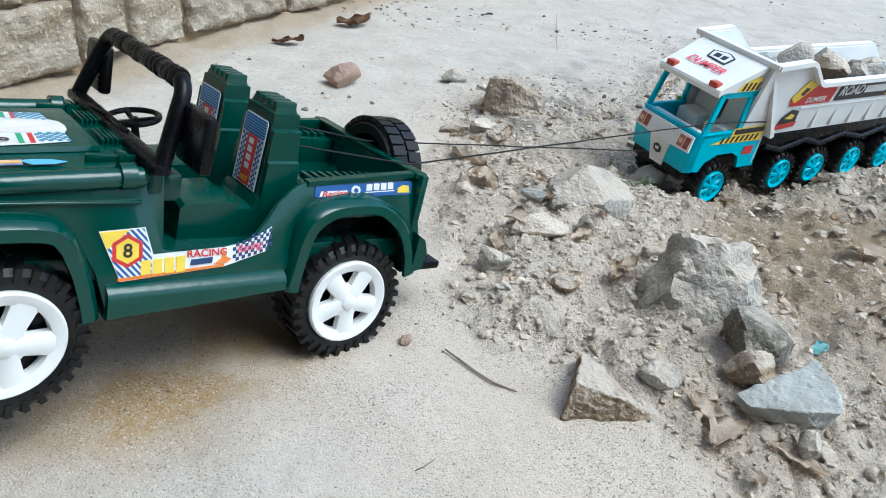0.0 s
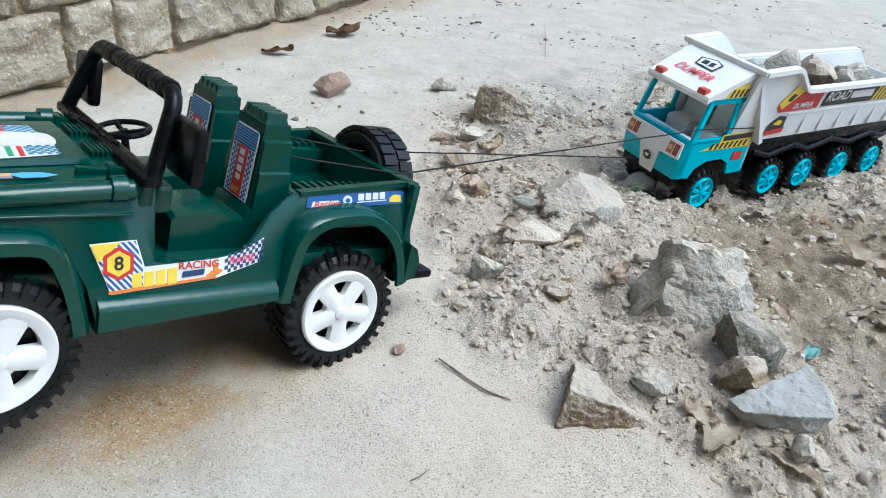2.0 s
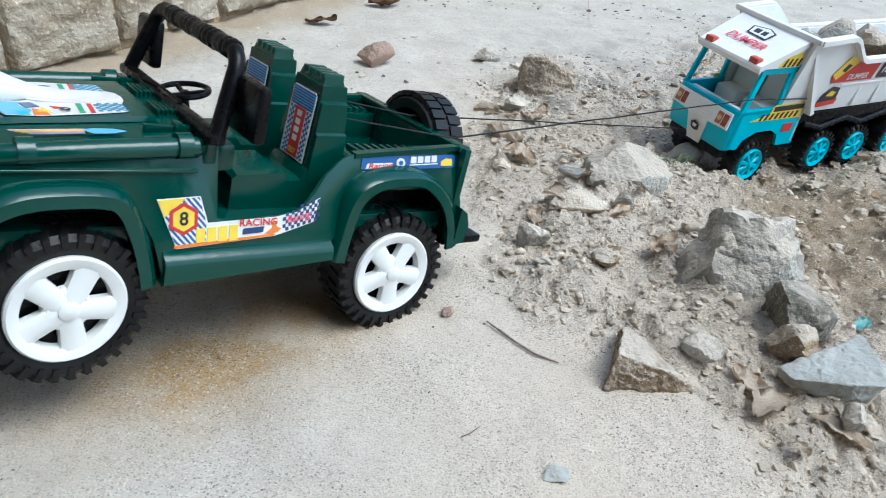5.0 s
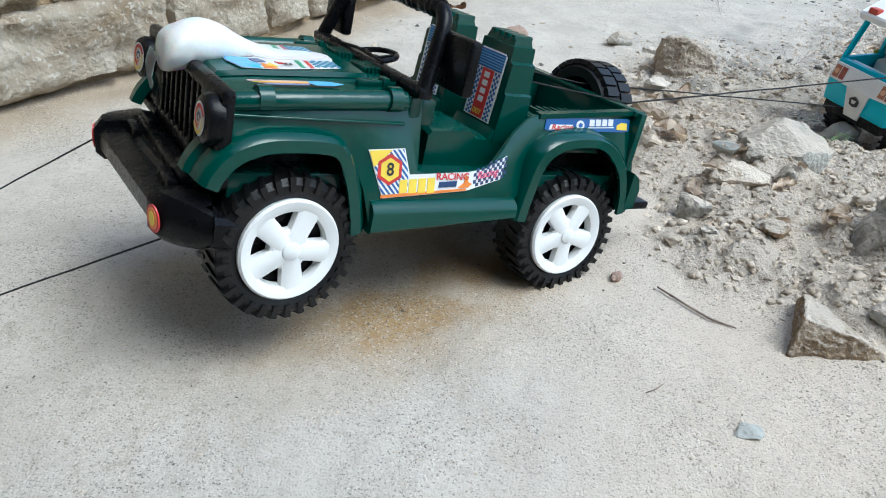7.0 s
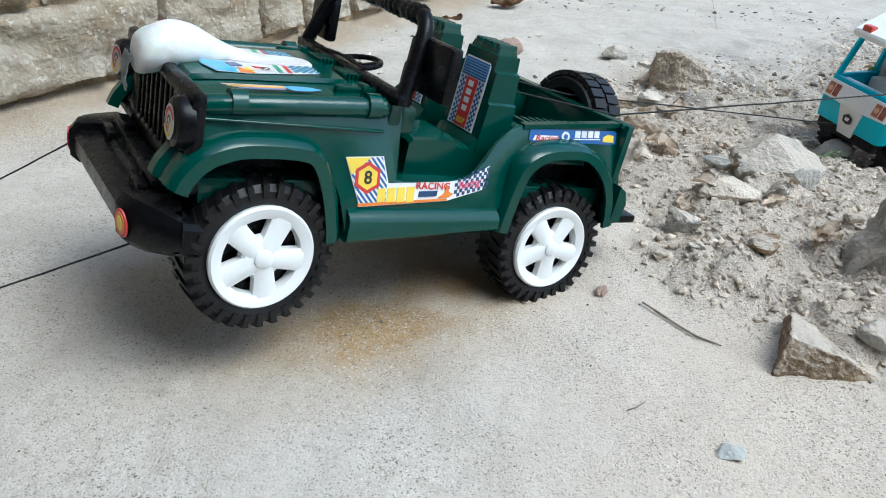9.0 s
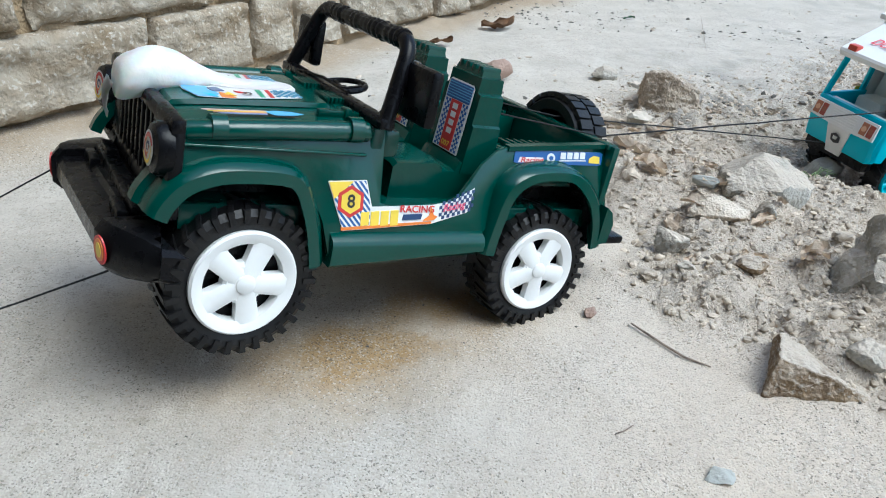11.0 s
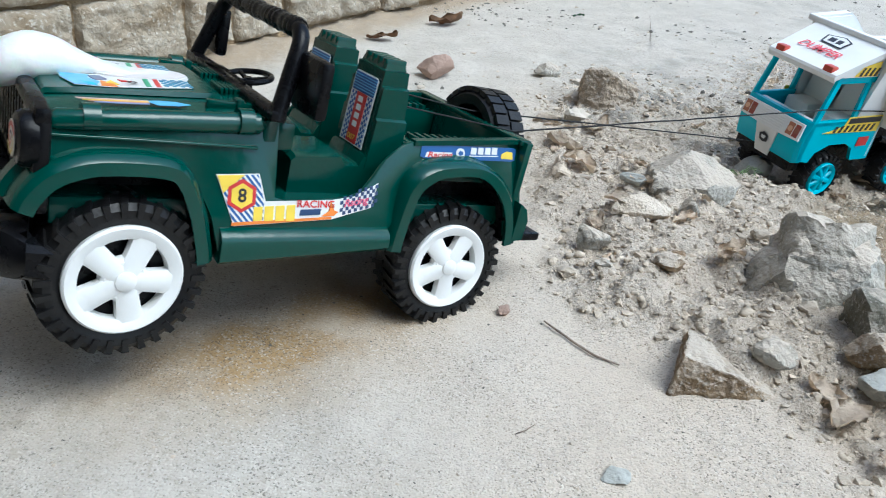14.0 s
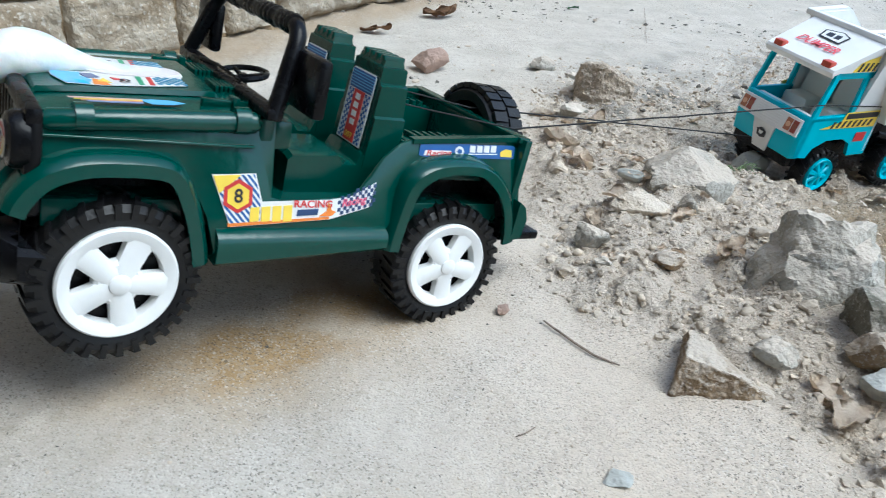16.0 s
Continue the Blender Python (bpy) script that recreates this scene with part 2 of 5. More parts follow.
def letters(text, size, place, thick, sx=1.0, shear=0.0):
    """Text in the built-in font as a flat mesh, carried onto a surface by place(u, v, w)."""
    cu = bpy.data.curves.new("letters", "FONT")
    cu.body, cu.size, cu.align_x, cu.align_y, cu.shear = text, size, "CENTER", "CENTER", shear
    cu.offset = size * 0.02
    ob = bpy.data.objects.new("letters", cu)
    scene.collection.objects.link(ob)
    dg = bpy.context.evaluated_depsgraph_get()
    me = bpy.data.meshes.new_from_object(ob.evaluated_get(dg))
    bm = bmesh.new()
    bm.from_mesh(me)
    for v in bm.verts:
        v.co = Vector(place(v.co.x * sx, v.co.y, thick))
    bpy.data.objects.remove(ob)
    bpy.data.curves.remove(cu)
    bpy.data.meshes.remove(me)
    return bm


def value_noise(x, y, seed=0):
    rng = np.random.RandomState(seed)
    tab = rng.rand(256, 256)
    xi, yi = np.floor(x).astype(int), np.floor(y).astype(int)
    fx, fy = x - xi, y - yi
    fx, fy = fx * fx * (3 - 2 * fx), fy * fy * (3 - 2 * fy)
    a, b = tab[xi % 256, yi % 256], tab[(xi + 1) % 256, yi % 256]
    c, d = tab[xi % 256, (yi + 1) % 256], tab[(xi + 1) % 256, (yi + 1) % 256]
    return (a * (1 - fx) + b * fx) * (1 - fy) + (c * (1 - fx) + d * fx) * fy - 0.5


def fbm(x, y, scale, octaves, seed):
    h, amp = 0, 1.0
    for o in range(octaves):
        h = h + amp * value_noise(x * scale + 37.1 * o, y * scale + 11.7 * o, seed + o)
        scale, amp = scale * 2.03, amp * 0.5
    return h


def smooth(a, b, x):
    t = np.clip((x - a) / (b - a), 0, 1)
    return t * t * (3 - 2 * t)


# ---- ground ----
WALL_A, WALL_D, WALL_N = Vector((-0.58, 0.60, 0)), Vector((0.447, 0.894, 0)), Vector((0.894, -0.447, 0))


def rubble(x, y):
    """How broken the ground is: 0 on smooth sand, 1 in the rubble."""
    edge = 0.005 + 0.145 * smooth(0.47, 0.27, y) + 0.05 * fbm(x, y, 14, 3, 5)
    a = smooth(edge, edge + 0.06, x) * smooth(0.20, 0.30, y + 0.25 * x) * smooth(1.12, 0.86, y - 0.10 * x - 0.28 * smooth(0.22, 0.5, x))
    return np.clip(a, 0, 1)


def ground_z(x, y):
    x, y = np.asarray(x, float), np.asarray(y, float)
    m = rubble(x, y)
    near = smooth(1.15, 0.6, np.hypot(x - 0.15, y - 0.6))
    h = 0.010 * smooth(0.02, -0.25, x) * smooth(0.55, 0.25, y)
    h = h + 0.016 * np.exp(-((x - 0.15) / 0.10) ** 2 - ((y - 0.57) / 0.12) ** 2)
    h = h + 0.012 * np.exp(-((x - 0.22) / 0.10) ** 2 - ((y - 0.40) / 0.12) ** 2)
    h = h + 0.006 * np.exp(-((x - 0.150) / 0.022) ** 2 - ((y - 0.362) / 0.020) ** 2) + 0.008 * np.exp(-((x - 0.205) / 0.035) ** 2 - ((y - 0.430) / 0.016) ** 2)
    u = (x - 0.312) * 0.857 + (y - 0.711) * 0.515
    v = -(x - 0.312) * 0.515 + (y - 0.711) * 0.857
    h = h - 0.028 * smooth(-0.10, 0.02, u) * np.exp(-((v - 0.02) / 0.13) ** 2)
    h = h + near * (0.005 * fbm(x, y, 6, 3, 11) + 0.0026 * fbm(x, y, 24, 3, 12) + m * (0.018 * fbm(x, y, 20, 3, 21) + 0.012 * np.abs(fbm(x, y, 55, 3, 51)) + 0.006 * fbm(x, y, 120, 2, 61)) + (0.0014 + 0.001 * m) * fbm(x, y, 150, 2, 31))
    d = (x + 0.58) * 0.894 - (y - 0.60) * 0.447
    h = h + (0.006 + 0.012 * fbm(x, y, 12, 3, 91)) * smooth(0.075, 0.0, d) * smooth(6.0, 3.0, y)
    return h + (1 - smooth(4.0, 1.6, np.hypot(x, y - 0.6))) * 0.05 * fbm(x, y, 0.5, 2, 41)


def gz(x, y):
    return float(ground_z(np.array([x]), np.array([y]))[0])


def spread_axis(lo, hi, step, far):
    inner = list(np.arange(lo, hi, step))
    out, d, a, b = [], step, lo, hi
    left, right = [], []
    while b < far:
        d *= 1.25
        a, b = a - d, b + d
        left.append(a)
        right.append(b)
    return np.array(left[::-1] + inner + [hi] + right)


gx, gy = spread_axis(-0.80, 0.95, 0.0036, 300), spread_axis(0.12, 1.45, 0.0036, 300)
GX, GY = np.meshgrid(gx, gy)
GZ = ground_z(GX, GY)
nx, ny = len(gx), len(gy)
idx = np.arange(nx * ny).reshape(ny, nx)
quads = np.stack([idx[:-1, :-1], idx[:-1, 1:], idx[1:, 1:], idx[1:, :-1]], -1).reshape(-1, 4)
gm = bpy.data.meshes.new("ground")
gm.from_pydata(np.stack([GX, GY, GZ], -1).reshape(-1, 3).tolist(), [], quads.tolist())
gm.polygons.foreach_set("use_smooth", [True] * len(quads))
mask = rubble(GX, GY)
brown = np.exp(-((GX - 0.44) / 0.22) ** 2 - ((GY - 0.57) / 0.15) ** 2) * 1.7 * smooth(0.24, 0.31, GX) + 0.28 * mask * smooth(-0.15, 0.4, fbm(GX, GY, 9, 3, 71)) + 0.9 * smooth(0.10, 0.02, (GX + 0.58) * 0.894 - (GY - 0.60) * 0.447 + 0.03 * fbm(GX, GY, 14, 3, 73)) * smooth(-0.5, -0.2, (GX + 0.58) * 0.894 - (GY - 0.60) * 0.447)
# oval of browner sand along the jeep's near side
brown_patch = 1.35 * np.exp(-(((GX + 0.125) * 0.72 + (GY - 0.35) * 0.69) / 0.10) ** 2 - ((-(GX + 0.125) * 0.69 + (GY - 0.35) * 0.72) / 0.048) ** 2)
ash = smooth(0.0, 0.35, fbm(GX, GY, 16, 4, 171)) * np.exp(-((GX - 0.21) / 0.12) ** 2 - ((GY - 0.92) / 0.17) ** 2) * 1.3 + 0.4 * smooth(0.12, 0.4, fbm(GX, GY, 22, 4, 181)) * smooth(0.9, 1.05, GY) * smooth(2.6, 1.2, GY) * smooth(0.0, 0.3, GX)
for key, val in (("cream", 0.85 * smooth(-0.16, 0.10, GX) * smooth(1.1, 0.7, GY) * smooth(-0.6, 0.1, GY) * smooth(3.0, 1.2, GX)), ("earth", np.clip(brown, 0, 1)), ("brown_patch", np.clip(brown_patch * (0.72 + 0.9 * fbm(GX, GY, 30, 4, 81)), 0, 0.95)), ("grain", np.clip(mask, 0, 1)), ("ash", np.clip(ash, 0, 0.85))):
    gm.attributes.new(key, "FLOAT", "POINT").data.foreach_set("value", val.reshape(-1).astype(np.float32))
gm.materials.append(SAND)
tagged(new("ground", gm), "pale dry sandy ground with trampled rubble", "ground", kind="structure")


# ---- rocks ----
def rock_mesh(seed, sx, sy, sz, planes=15, rough=0.07, sub=4, flat=0.62, cuts=None):
    """Angular stone: a ball cut by planes, then roughened."""
    rng = np.random.RandomState(seed)
    bm = bmesh.new()
    bmesh.ops.create_icosphere(bm, subdivisions=sub, radius=1)
    nrm = rng.normal(size=(planes, 3))
    nrm /= np.linalg.norm(nrm, axis=1)[:, None]
    dist = flat + (0.90 - flat) * rng.rand(planes)
    if cuts:
        nrm = np.array([c[:3] for c in cuts], float)
        dist = np.array([c[3] for c in cuts])
        nrm /= np.linalg.norm(nrm, axis=1)[:, None]
    for v in bm.verts:
        d = np.array(v.co)
        k = nrm @ d
        r = min(1.25 if not cuts else 1.8, float(np.min(np.where(k > 0.05, dist / np.maximum(k, 0.05), 9))))
        p = Vector(d * r)
        r2 = 1 + rough * (noise.noise(p * 2.3 + Vector((seed, 0, 0))) + 0.6 * noise.noise(p * 6 + Vector((0, seed, 0))) + 0.3 * noise.noise(p * 15))
        p = p * r2
        v.co = (p.x * sx, p.y * sy, p.z * sz)
    return bm


def rock(name, label, x, y, size, material, seed, turn=(0, 0, 0), sink=0.3, group="", category="stone", **kw):
    bm = rock_mesh(seed, *size, **kw)
    ob = part(name, bm, material, angle=28)
    low = min((Euler([radians(a) for a in turn]).to_matrix() @ v.co).z for v in ob.data.vertices)
    ob.matrix_world = pose(x, y, gz(x, y) - low * (1 - 2 * sink), *turn)
    return tagged(ob, label, category, group)


# ---- brick wall ----
def wall_point(s, out, z):
    p = WALL_A + WALL_D * s + WALL_N * out
    return Vector((p.x, p.y, z))


wall = tagged(new("wall_west"), "old weathered brick wall with crumbling mud mortar", "wall", kind="structure")
bm = bmesh.new()
loft([[wall_point(s, -0.018, -0.08), wall_point(s, -0.018, 1.5), wall_point(s, -0.24, 1.5), wall_point(s, -0.24, -0.08)] for s in (-2.2, 0.2, 1.4, 4.0)], True, bm)
part("mortar", bm, MORTAR, wall, "crumbled brown mud mortar")


def brick_mesh(length, seed, h=0.080, d=0.05):
    """Worn brick: a dense block with chipped corners and a pitted face; its face looks along +y."""
    bm = bmesh.new()
    nu, nv = max(8, int(length / 0.0055)), 14
    grid = []
    for j in range(nv + 1):
        row = []
        for i in range(nu + 1):
            u, v = i / nu, j / nv
            x, z = (u - 0.5) * length, (v - 0.5) * h
            edge = min(u * length, (1 - u) * length, v * h, (1 - v) * h)
            p = Vector((x * 18, z * 18, seed * 3.7))
            jag = 0.0045 * noise.noise(p * 1.3) + 0.003 * noise.noise(p * 3.5) + 0.0035 * noise.noise(p * 7) + 0.002 * noise.noise(p * 16)
            worn = max(0.0, 1 - edge / 0.008) ** 2 * (0.005 + 0.030 * max(0, noise.noise(p * 0.9 + Vector((5, 5, 5)))))
            pit = 0.016 * max(0, noise.noise(p * 1.9 + Vector((9, 2, 4))) - 0.2) + 0.008 * max(0, noise.noise(p * 5 + Vector((1, 2, 4))) - 0.3)
            sx = 1 - 0.02 * (1 + noise.noise(Vector((seed, v * 3, 1)))) if i in (0, nu) else 1
            row.append(bm.verts.new((x * sx + jag * (0.6 if i in (0, nu) else 0), jag - worn - pit, z + (jag * 0.5 if j in (0, nv) else 0))))
        grid.append(row)
    for j in range(nv):
        for i in range(nu):
            bm.faces.new((grid[j][i], grid[j][i + 1], grid[j + 1][i + 1], grid[j + 1][i]))
    rim = grid[0] + [r[-1] for r in grid[1:]] + grid[-1][-2::-1] + [r[0] for r in grid[-2:0:-1]]
    back = [bm.verts.new((v.co.x, -d, v.co.z)) for v in rim]
    for i in range(len(rim)):
        j = (i + 1) % len(rim)
        bm.faces.new((rim[i], rim[j], back[j], back[i]))
    bm.faces.new(back)
    return bm


WALL_TURN = math.degrees(math.atan2(WALL_D.y, WALL_D.x)) + 180
rng = random.Random(7)
FIRST = [-0.50, -0.27, -0.04, 0.195, 0.35, 0.43, 0.53, 0.77, 0.88, 1.11, 1.22]
for course in range(9):
    cuts = list(FIRST) if course == 0 else []
    s = FIRST[-1] if course == 0 else -1.0 + rng.uniform(0, 0.12)
    while s < 2.2:
        cuts.append(s)
        s += rng.choice((0.235, 0.235, 0.12, 0.17)) * rng.uniform(0.93, 1.05)
    if course == 0:
        cuts = sorted(set(cuts))
    for a, b in zip(cuts, cuts[1:]):
        ob = part("brick", brick_mesh(b - a - 0.009, rng.randint(0, 999)), BRICK, wall, angle=60)
        c = wall_point((a + b) / 2, rng.uniform(-0.006, 0.006), 0.054 + 0.087 * course + rng.uniform(-0.003, 0.003))
        ob.matrix_world = pose(*c, 0, rng.uniform(-1.2, 1.2), WALL_TURN + rng.uniform(-1.0, 1.0))

# unseen wall added behind the camera: darkens reflections, shades the near left ground
SHADE_WALL_MAT = shader("shade_wall_dark", (0.10, 0.095, 0.085), 0.95, (0.06, 0.057, 0.05), 6, 0.6, 0.8, 60)
bm = slab([(-0.98, 0.13), (1.6, -1.0), (1.5, -1.24), (-1.08, -0.11)], lambda u, v, w: (u, v, w - 0.1), 1.4)
tagged(part("wall_south", bm, SHADE_WALL_MAT), "unseen dark wall added to darken reflections and shade the ground", "wall", kind="structure")

# ---- stones ----
rock("boulder", "large angular grey stone half buried in rubble", 0.219, 0.456, (0.035, 0.035, 0.034), GREYROCK, 3, (0, 0, -8), 0.16, rough=0.16,
     cuts=[(0.05, 0.30, 1, 0.95), (-0.15, -1, 0.75, 0.72), (-1, -0.2, 0.45, 0.92), (-0.6, -0.8, 0.2, 1.0), (1, -0.35, 0.40, 0.95), (0.5, -0.9, 0.1, 0.98), (0.1, 1, 0.35, 0.8), (0.8, 0.6, 0.2, 1.0), (-0.8, 0.7, 0.2, 1.0), (0, 0, -1, 0.9), (0.4, -0.5, 0.9, 0.92)])
rock("stone", "dark grey angular stone beside the large stone", 0.238, 0.396, (0.033, 0.026, 0.023), DARKROCK, 8, (5, 10, 60), 0.3)
rock("stone", "small grey stone lying in the rubble", 0.226, 0.372, (0.021, 0.014, 0.013), BROWNROCK, 12, (0, 0, 10), 0.2)


def broken_block(name, label, hull, material, category="stone", rough=0.0012, seed=0):
    """Stone with flat broken faces: a solid through its corners, chipped and pitted."""
    bm = bmesh.new()
    base = Vector((sum(p[0] for p in hull) / len(hull), sum(p[1] for p in hull) / len(hull), min(p[2] for p in hull)))
    for p in hull:
        bm.verts.new(Vector(p) - base)
    bmesh.ops.convex_hull(bm, input=bm.verts)
    bmesh.ops.dissolve_limit(bm, angle_limit=radians(3), verts=bm.verts, edges=bm.edges)
    bmesh.ops.bevel(bm, geom=list(bm.edges), offset=0.0011, segments=2, affect="EDGES", profile=0.5, clamp_overlap=True)
    bmesh.ops.triangulate(bm, faces=bm.faces)
    for _ in range(5):
        es = [e for e in bm.edges if e.calc_length() > 0.0022]
        if not es:
            break
        bmesh.ops.subdivide_edges(bm, edges=es, cuts=1)
        bmesh.ops.triangulate(bm, faces=bm.faces)
    bm.normal_update()
    off = Vector((seed * 3.1, seed * 1.7, 0))
    for v, n in [(v, v.normal.copy()) for v in bm.verts]:
        q = v.co + off
        v.co += n * rough * (1.1 * noise.noise(q * 90) + 0.7 * noise.noise(q * 230) + 0.45 * noise.noise(q * 600))
    ob = part(name, bm, material, angle=38)
    ob.matrix_world = pose(*base)
    return tagged(ob, label, category)


broken_block("stone", "pale grey triangular stone slab lying on rubble", [(0.2086, 0.3493, 0.021), (0.2718, 0.3785, 0.03), (0.269, 0.3407, 0.032), (0.2639, 0.3265, 0.03), (0.2404, 0.3285, 0.0275), (0.2131, 0.3379, 0.021), (0.2126, 0.3533, 0.01), (0.2718, 0.3825, 0.006), (0.272, 0.3447, 0.006), (0.2589, 0.3305, 0.011), (0.2384, 0.3345, 0.009), (0.2171, 0.3439, 0.01)], PALEROCK, rough=0.0013, seed=2)
broken_block("brickbat", "broken brown brick buried corner-up in sand", [(0.1064, 0.3450, 0.0255), (0.1375, 0.3385, 0.0185), (0.1177, 0.3823, 0.0190), (0.0995, 0.3360, 0.000), (0.1425, 0.3370, 0.000), (0.1665, 0.3325, 0.001), (0.163, 0.338, 0.0075), (0.118, 0.395, -0.004), (0.165, 0.365, -0.004), (0.155, 0.372, 0.004)], BROWNROCK, rough=0.0014, seed=5)
rock("stone", "small dusty grey stone in the rubble", 0.163, 0.362, (0.013, 0.009, 0.009), GREYROCK, 21, (0, 0, -20), 0.40)
broken_block("stone", "squarish brown-grey stone on bright sand", [(0.084, 0.902, 0.044), (0.105, 0.893, 0.047), (0.142, 0.892, 0.030), (0.150, 0.905, 0.026), (0.115, 0.935, 0.040), (0.085, 0.930, 0.036), (0.080, 0.895, -0.006), (0.110, 0.875, -0.006), (0.152, 0.880, -0.006), (0.156, 0.930, -0.006), (0.080, 0.945, -0.006)], TAWNY, rough=0.0024, seed=9)
rock("stone", "small pinkish stone on bright sand", -0.110, 0.957, (0.022, 0.017, 0.017), PINKROCK, 35, (0, 0, 30), 0.1)
rock("stone", "small grey stone on bright sand", 0.045, 1.03, (0.018, 0.014, 0.012), GREYROCK, 37, (0, 0, 30), 0.1)
rock("stone", "dusty grey boulder half covered by earth", 0.157, 0.622, (0.046, 0.032, 0.024), GREYROCK, 41, (0, 0, 10), 0.36)
rock("stone", "small grey stone beside the jeep", 0.066, 0.508, (0.013, 0.011, 0.010), GREYROCK, 43, (0, 0, 10), 0.2)
rock("stone", "flat pale brown stone in the rubble", 0.104, 0.545, (0.024, 0.014, 0.010), CLOD, 47, (0, 0, 10), 0.2)
rock("stone", "elongated white stone in the rubble", 0.111, 0.617, (0.016, 0.007, 0.006), PALEROCK, 51, (0, 0, -30), 0.2)
rock("stone", "small brown clod on sand", 0.120, 0.464, (0.011, 0.009, 0.009), BROWNROCK, 53, (0, 0, 0), 0.2)
rock("stone", "pale stone wedged under the truck bumper", 0.255, 0.735, (0.020, 0.012, 0.018), PALEROCK, 57, (10, 30, 40), 0.1)
rock("stone", "small grey round stone", 0.243, 0.313, (0.008, 0.008, 0.009), GREYROCK, 59, (0, 0, 0), 0.15)
rock("stone", "small grey stone in the rubble", 0.150, 0.560, (0.010, 0.010, 0.011), GREYROCK, 61, (0, 0, 0), 0.2)
rock("stone", "pale flat chip lying on smooth sand", 0.064, 0.268, (0.008, 0.006, 0.0032), PALEROCK, 63, (0, 0, 0), 0.46)
rock("stone", "tiny pinkish pebble on smooth sand", 0.001, 0.404, (0.0055, 0.0045, 0.004), PINKROCK, 65, (0, 0, 0), 0.2)

clods = [part("clod", rock_mesh(100 + i, 0.005, 0.005 * random.uniform(0.7, 1), 0.005 * random.uniform(0.5, 0.8), sub=3, rough=0.22), m, angle=30)
         for i, m in enumerate((CLOD, CLOD, CLOD, CLOD, GREYROCK, BROWNROCK, CLOD, CLOD))]
rng = random.Random(3)
placed = 0
while placed < 280:
    x, y = rng.uniform(0.03, 0.75), rng.uniform(0.26, 1.1)
    if rng.random() > float(rubble(np.array([x]), np.array([y]))[0]) * (1.0 if y > 0.42 else 0.45):
        continue
    u, v = (x - 0.312) * 0.857 + (y - 0.711) * 0.515, -(x - 0.312) * 0.515 + (y - 0.711) * 0.857
    if -0.08 < u < 0.40 and -0.02 < v < 0.11:
        continue
    r = 0.0035 * math.exp(rng.gauss(0.35, 0.5))
    src = clods[rng.randrange(len(clods))]
    ob = src if not src.get("label") else src.copy()
    if ob is not src:
        scene.collection.objects.link(ob)
    ob.matrix_world = pose(x, y, gz(x, y) + r * 0.12, rng.uniform(-25, 25), rng.uniform(-25, 25), rng.uniform(0, 360)) @ Matrix.Diagonal((r / 0.005, r / 0.005, r / 0.005, 1))
    tagged(ob, "small dusty clod of dry earth and stone", "clod", "clods in the rubble")
    placed += 1


def gravel(name, label, count, seed, lo, hi, dense, material, bounds, worn=False):
    """Fine grit as one sheet of tiny stones."""
    r = np.random.RandomState(seed)
    tb = bmesh.new()
    bmesh.ops.create_icosphere(tb, subdivisions=1, radius=1)
    tv = np.array([v.co for v in tb.verts])
    tf = np.array([[v.index for v in f.verts] for f in tb.faces])
    tb.free()
    pts = []
    while len(pts) < count:
        x, y = r.uniform(bounds[0], bounds[1], 4000), r.uniform(bounds[2], bounds[3], 4000)
        k = r.rand(4000) < dense(x, y)
        pts += list(zip(x[k], y[k]))
    pts = np.array(pts[:count])
    z = ground_z(pts[:, 0], pts[:, 1])
    V, Fc = [], []
    for i, (x, y) in enumerate(pts):
        s = lo * (hi / lo) ** (r.rand() ** 2.2)
        sq = r.uniform(0.5, 1.15, 3) * s * [1, 1, 0.7]
        jit = 1 + 1.1 * (r.rand(len(tv), 1) - 0.5)
        V.append(tv * jit * sq + [x, y, z[i] - (0.4 if worn else 0.1) * sq[2]])
        Fc.append(tf + i * len(tv))
    me = bpy.data.meshes.new(name)
    me.from_pydata(np.concatenate(V).tolist(), [], np.concatenate(Fc).tolist())
    me.polygons.foreach_set("use_smooth", [worn] * len(me.polygons))
    me.materials.append(material)
    return tagged(new(name, me), label, "gravel", kind="stuff")


def island_colour(m, spread):
    """Lets each stone of a joined sheet differ in brightness."""
    n, l = m.node_tree.nodes, m.node_tree.links
    b = n["Principled BSDF"]
    src = b.inputs["Base Color"].links[0].from_socket
    hs, r, g = n.new("ShaderNodeHueSaturation"), n.new("ShaderNodeMapRange"), n.new("ShaderNodeNewGeometry")
    r.inputs[3].default_value, r.inputs[4].default_value = 1 - spread, 1 + spread
    l.new(g.outputs["Random Per Island"], r.inputs[0])
    l.new(r.outputs[0], hs.inputs["Value"])
    l.new(src, hs.inputs["Color"])
    l.new(hs.outputs[0], b.inputs["Base Color"])
    return m


GRIT = island_colour(shader("grit", (0.56, 0.48, 0.385), 0.95, (0.44, 0.37, 0.285), 90, 0.6, 0.5, 600, spec=0.12), 0.2)
gravel("rubble_gravel", "loose gravel and crumbs of dry earth", 34000, 5, 0.0006, 0.0040, lambda x, y: rubble(x, y) * (1 - 0.75 * smooth(0.27, 0.34, x) * smooth(0.74, 0.66, y)), GRIT, (0.0, 0.95, 0.2, 1.55))
gravel("rubble_crumbs", "coarse crumbs of broken dry earth", 10000, 15, 0.0014, 0.0052, lambda x, y: rubble(x, y) * (1 - 0.8 * smooth(0.27, 0.34, x) * smooth(0.74, 0.66, y)) * (0.35 + 0.65 * smooth(-0.1, 0.25, fbm(x, y, 18, 2, 133))), GRIT, (-0.05, 0.95, 0.2, 1.55), True)
